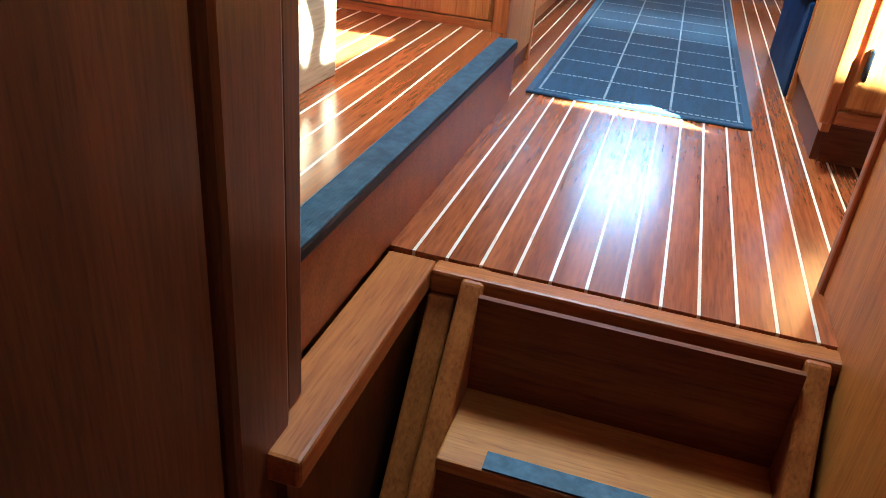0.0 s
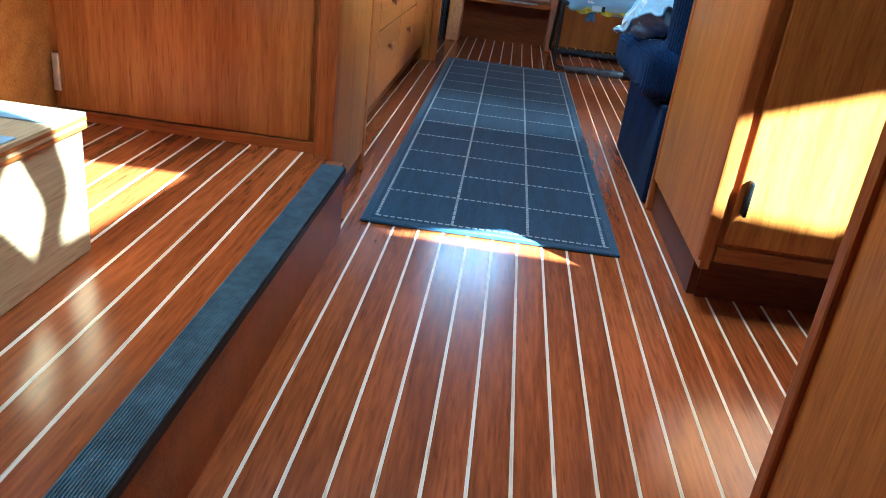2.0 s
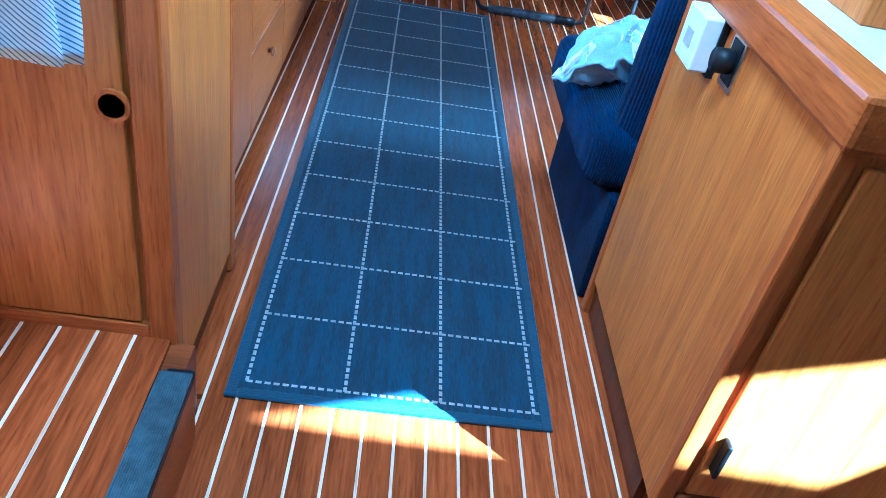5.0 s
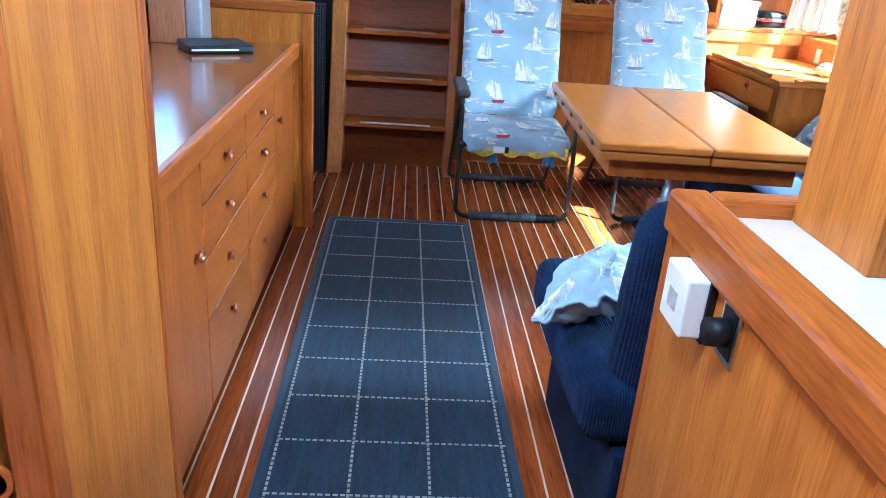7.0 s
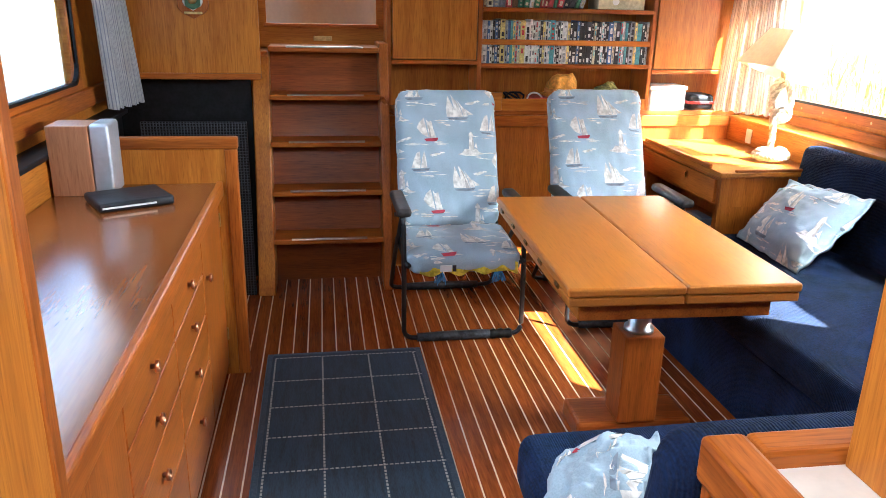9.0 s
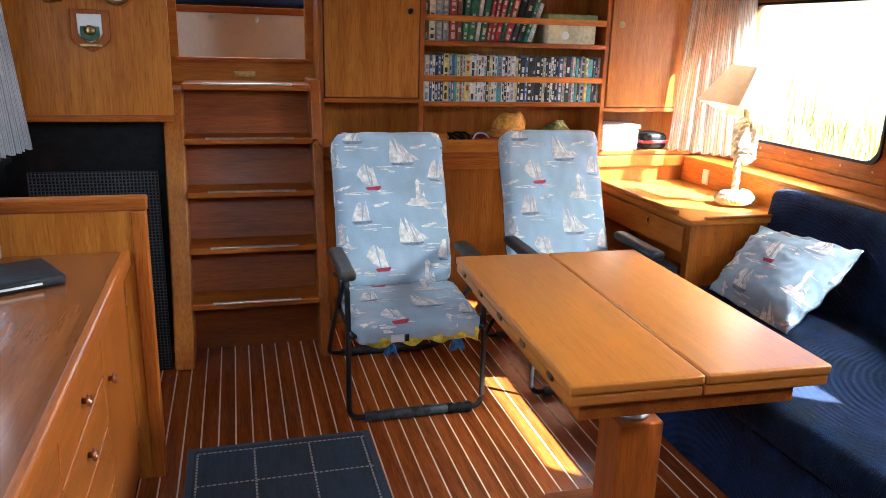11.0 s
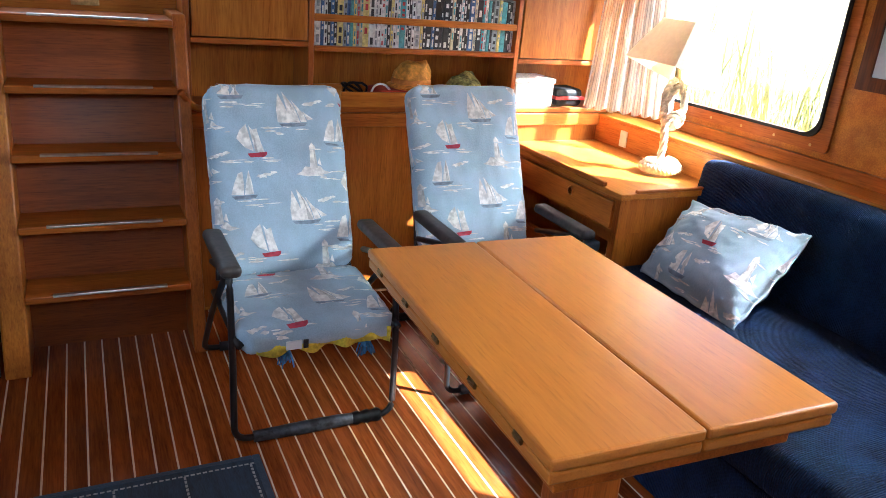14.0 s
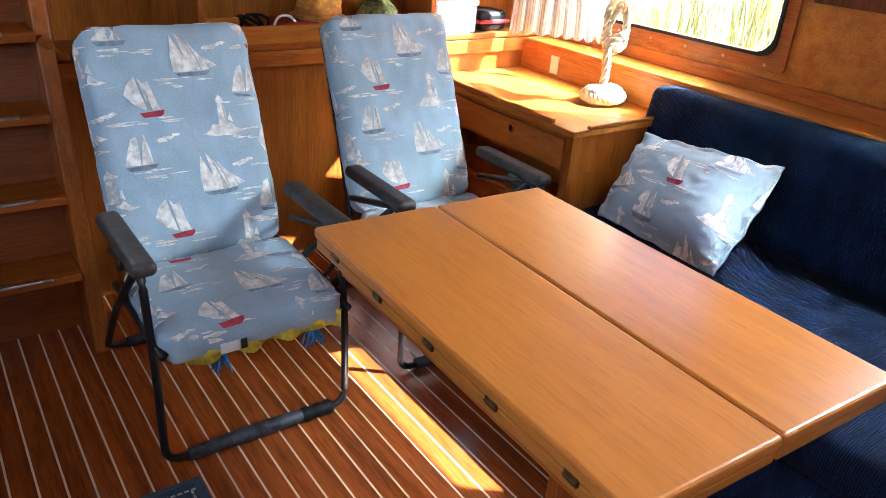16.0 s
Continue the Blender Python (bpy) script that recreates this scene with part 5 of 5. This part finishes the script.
bmesh.ops.rotate(zb, verts=zb.verts, cent=(0, 0, 0), matrix=Matrix.Rotation(radians(28), 3, "Z"))
bmesh.ops.translate(zb, verts=zb.verts, vec=(-0.72, 2.15, 0.804))
part("pages", zb, M_WHITE, wal, "pale page edge")
crest = thing("wall_shield", (-0.658, 3.45, 1.37), "wooden shield plaque with a brass coat of arms", "plaque")


def shield(cx, cz, w, h, y0, y1):
    pts = [(-1, 1), (1, 1), (1, -0.35), (0.8, -0.62), (0, -1), (-0.8, -0.62), (-1, -0.35)]
    bm = bmesh.new()
    a = [bm.verts.new((cx + w * x, y0, cz + h * z)) for x, z in pts]
    b = [bm.verts.new((cx + w * x, y1, cz + h * z)) for x, z in pts]
    bm.faces.new(a), bm.faces.new(b[::-1])
    for k in range(7):
        bm.faces.new((a[k], a[(k + 1) % 7], b[(k + 1) % 7], b[k]))
    bmesh.ops.recalc_face_normals(bm, faces=bm.faces)
    bmesh.ops.bevel(bm, geom=bm.edges[:], offset=0.003, segments=2, profile=0.5, affect="EDGES")
    return bm


part("board", shield(-0.658, 1.452, 0.072, 0.084, 3.446, 3.46), M_TRIM_Z, crest)
part("field", shield(-0.658, 1.462, 0.046, 0.056, 3.441, 3.447), M_WHITE, crest, "white and green enamel field")
part("lower_field", shield(-0.658, 1.44, 0.036, 0.03, 3.438, 3.442), material("green_enamel", (0.05, 0.12, 0.05), 0.4, 0, 0, 0.1, 30), crest)
part("boss", lathe([(0.02, 3.432), (0.02, 3.438), (0.008, 3.43)], (-0.658, 0, 1.455), "y", 16), M_BRASS, crest, "brass boss", True)
part("scroll", box((-0.7, -0.616), (3.439, 3.446), (1.39, 1.402), bevel=0.003), M_BRASS, crest)
for x in (-0.79, -0.545):
    ck = thing("ship_clock", (x, 3.45, 1.55), "round brass ship's instrument on the bulkhead", "clock", "brass instruments")
    part("case", lathe([(0.062, 3.46), (0.062, 3.44), (0.052, 3.425), (0.044, 3.425), (0.044, 3.432)], (x, 0, 1.615), "y", 28), M_BRASS, ck, "", True)
    part("dial", lathe([(0.045, 3.432), (0.045, 3.431)], (x, 0, 1.615), "y", 24), M_WHITE, ck)

# ---- divider fittings ----
sens = thing("control_box", (0.43, 0.32, 0.7), "square white plastic control box on the divider side", "box")
part("cover", box((0.405, 0.44), (0.24, 0.335), (0.715, 0.81), bevel=0.004), M_WHITE, sens)
part("back_plate", box((0.438, 0.4495), (0.235, 0.34), (0.71, 0.815)), M_BLACK, sens)
part("marking", box((0.4035, 0.4052), (0.27, 0.305), (0.745, 0.775)), material("grey_print", (0.4, 0.4, 0.38), 0.6), sens)
sw = thing("rotary_switch", (0.44, 0.145, 0.73), "black rotary switch on a steel plate", "switch")
part("plate", box((0.4455, 0.4495), (0.115, 0.175), (0.72, 0.81), bevel=0.001), M_METAL, sw)
part("inset", box((0.444, 0.4457), (0.123, 0.167), (0.73, 0.8)), M_BLACK, sw)
part("knob", lathe([(0.02, -0.03), (0.021, -0.004), (0.016, 0.0)], (0.444, 0.145, 0.765), "x", 18), M_BLACK, sw, "", True)

swing(sens)
swing(sw)

# ---- stool on the side deck ----
st = thing("step_stool", (-0.82, -0.89, 0.172), "birch plywood step stool with pale blue grip strips", "stool")
part("front_board", box((-0.66, -0.642), (-1.13, -0.69), (0.172, 0.372), bevel=0.004), M_PLY, st)
part("rear_board", box((-1.0, -0.982), (-1.13, -0.69), (0.172, 0.372), bevel=0.004), M_PLY, st)
part("side_board", box((-0.982, -0.66), (-0.71, -0.692), (0.172, 0.372)), M_PLY, st)
part("side_board", box((-0.982, -0.66), (-1.128, -1.11), (0.172, 0.372)), M_PLY, st)
for k in range(4):
    part("ply_layer", box((-1.004 + 0.001 * (k % 2), -0.638 - 0.001 * (k % 2)), (-1.136, -0.684), (0.373 + 0.006 * k, 0.3785 + 0.006 * k)), M_PLY if k % 2 else M_TRIM_Y, st)
M_GRIP = material("pale_blue_grip_tape", (0.4, 0.5, 0.56), 0.7, 0, 0, 0.06, 40, 0.05)
for y in (-1.08, -0.97, -0.86, -0.75):
    part("grip_strip", box((-0.99, -0.645), (y - 0.016, y + 0.016), (0.397, 0.399)), M_GRIP, st, "pale blue grip strip")

# ---- clothes on the locker ----


def garment(name, label, x0, x1, y, z0, z1, mat, taper, seed, hem=None):
    c = thing(name, ((x0 + x1) / 2, y, z0), label, "jacket")
    bm = bmesh.new()
    n, m = 44, 60
    rings = []
    for j in range(m + 1):
        v = j / m
        ring = []
        for i in range(n):
            a = 2 * math.pi * i / n
            k = 1 - taper * (1 - v) ** 1.4
            r = 1 + 0.2 * noise.noise((3 * math.cos(a) + seed, 3 * math.sin(a), v * 5)) + 0.07 * math.sin(7 * a + 5 * v) + 0.06 * noise.noise((6 * math.cos(a), 6 * math.sin(a) + seed, v * 16))
            cxx = x1 - (x1 - x0) / 2 - 0.02 * (1 - v)
            ring.append(bm.verts.new((cxx + (x1 - x0) / 2 * k * r * math.cos(a), y + 0.045 * r * k * math.sin(a), z0 + (z1 - z0) * v + 0.012 * math.cos(a + seed) * (1 - v))))
        rings.append(ring)
    uvl = bm.loops.layers.uv.new("UVMap")
    for j, (a, b) in enumerate(zip(rings, rings[1:])):
        for i in range(n):
            f = bm.faces.new((a[i], a[(i + 1) % n], b[(i + 1) % n], b[i]))
            for lp, (ii, jj) in zip(f.loops, ((i, j), (i + 1, j), (i + 1, j + 1), (i, j + 1))):
                lp[uvl].uv = ((ii / n * 0.5 + jj / m * 1.2), jj / m)
    bm.faces.new(rings[0][::-1]), bm.faces.new(rings[-1])
    part("cloth", bm, mat, c, "", True)
    if hem:
        cuff = bmesh.new()
        rim = (x1 - x0) * 0.31
        lathe([(rim * 0.86, -0.05), (rim * 0.98, -0.045), (rim, -0.02), (rim * 0.96, 0.01), (rim * 0.8, 0.03)], (0, 0, z0), "z", 44, cuff)
        for v in cuff.verts:
            k = 1 + 0.035 * math.cos(22 * math.atan2(v.co.y, v.co.x))
            v.co.x, v.co.y = (x0 + x1) / 2 - 0.02 + v.co.x * k, y + 0.55 * v.co.y * k
        part("cuff", cuff, mat, c, "ribbed cuff", True)
    return c


garment("fleece_jacket", "violet blue fleece jacket hanging in front of the locker", -0.62, -0.37, -0.1, 0.88, 1.7, material("violet_fleece", (0.1, 0.09, 0.5), 0.95, 0, 0, 0.12, 12, 0.1, sheen=0.3), 0.35, 1.0, True)
garment("striped_shirt", "white shirt with narrow blue stripes hanging on the locker", -0.65, -0.405, -0.18, 0.75, 1.7, striped("striped_shirt_cloth", (0.7, 0.74, 0.76), (0.1, 0.2, 0.3), 110), 0.3, 3.0)
garment("white_cloth", "thin white cloth hanging by the hull side", -1.09, -1.0, -0.38, 0.32, 1.5, material("thin_white_cloth", (0.7, 0.7, 0.74), 0.9, 0, 0, 0.05, 10, 0.05), 0.1, 5.0)

# ---- picture on the hull side, rail by the ladder ----
pic = thing("framed_picture", (2.48, 2.15, 1.2), "dark wooden picture frame with a pale print", "picture")
part("frame", rounded_frame(2.476, 0.022, 1.9, 2.38, 1.26, 1.6, 0.004, 0.05, 0.006), M_DARK_V, pic)
part("print_sheet", box((2.487, 2.494), (1.88, 2.4), (1.24, 1.62)), M_WHITE, pic)
grab = thing("grab_rail", (0.3, 3.62, 0.88), "short teak grab rail beside the ladder", "handrail")
part("bar", tube(smooth_line([(0.245, 3.54, 0.985), (0.29, 3.58, 0.93), (0.33, 3.66, 0.9), (0.33, 3.715, 0.9)]), 0.014), M_TRIM_Y, grab, "", True)

# ---- wheelhouse beyond the hatch ----
wh = thing("wheelhouse_bench", (0, 4.3, 1.3), "white wheelhouse bench with a navy cushion", "bench")
part("front", box((-0.9, 0.9), (4.2, 4.22), (1.2, 1.555)), M_WHITE, wh)
part("rail", box((-0.9, 0.9), (4.17, 4.2), (1.555, 1.59), bevel=0.005), M_TRIM_X, wh)
part("cushion", box((-0.9, 0.9), (4.18, 4.55), (1.6, 1.7), bevel=0.03, seg=3), material("bright_navy", (0.03, 0.08, 0.3), 0.85, 0, 0, 0.1, 20), wh, "", True)
for x in (-0.2, 0.03):
    part("latch", lathe([(0.014, 4.185), (0.014, 4.2)], (x, 0, 1.53), "y", 12), M_METAL, wh, "steel latch")
part("deck", box((-1.1, 2.5), (3.96, 4.6), (1.15, 1.2)), M_X, wh)

# ---- outside ----
M_GRASS = material("dry_grass_bank", (0.5, 0.44, 0.2), 0.9, 0, 0, 0.25, 1.2, 0)
structure("ground", box((-400, 400), (-400, 400), (-1.4, -1.2)), M_GRASS, "grassy ground and bank", "ground")
rr = random.Random(8)
verts, faces = [], []
for k in range(3600):
    x, y = rr.uniform(4.2, 8.5), rr.uniform(-2.5, 13)
    z = -1.2 + (x - 4.2) * 0.3
    h, a, w = rr.uniform(0.7, 1.5), rr.uniform(0, 6.28), rr.uniform(0.008, 0.018)
    lx, ly = rr.uniform(-0.35, 0.35), rr.uniform(-0.35, 0.35)
    i = len(verts)
    dx, dy = w * math.cos(a), w * math.sin(a)
    verts += [(x - dx, y - dy, z), (x + dx, y + dy, z), (x + dx * 0.8 + lx * 0.4, y + dy * 0.8 + ly * 0.4, z + h * 0.6), (x - dx * 0.8 + lx * 0.4, y - dy * 0.8 + ly * 0.4, z + h * 0.6), (x + lx, y + ly, z + h)]
    faces += [(i, i + 1, i + 2, i + 3), (i + 3, i + 2, i + 4)]
me = bpy.data.meshes.new("reeds")
me.from_pydata(verts, [], faces)
me.materials.append(material("sunlit_reeds", (0.72, 0.6, 0.26), 0.8, 0, 0, 0.25, 0.9, 0, color2=(0.42, 0.42, 0.13)))
tagged(new("reeds", me), "tall sunlit reeds on the bank outside the window", "reeds", kind="stuff")
bank = box((4.0, 30), (-20, 40), (-1.25, -1.19))
for v in bank.verts:
    if v.co.z > -1.2 and v.co.x > 10:
        v.co.z += 6.0
structure("ground_bank", bank, M_GRASS, "grassy bank rising from the water", "ground")
structure("water", box((-60, 3.9), (-60, 60), (-1.19, -1.16)), material("harbour_water", (0.05, 0.09, 0.11), 0.12, 0, 0, 0.1, 1.5, 0.4), "rippled harbour water", "water")
quay = thing("moored_barge", (-6, 6, -1.2), "dark hull of a moored barge across the water", "boat")
part("hull", box((-7.5, -6.2), (1.5, 12), (-1.2, 0.35), bevel=0.1), material("barge_blue_steel", (0.05, 0.08, 0.13), 0.5, 0, 0, 0.3, 2), quay)
for k in range(5):
    part("fender", box((-6.24, -6.05), (2.6 + 1.9 * k, 2.9 + 1.9 * k), (-0.4, 0.2), bevel=0.08, seg=3), M_WHITE, quay)
part("deckhouse", box((-7.2, -6.6), (4, 9), (0.35, 1.3), bevel=0.05), M_WHITE, quay)
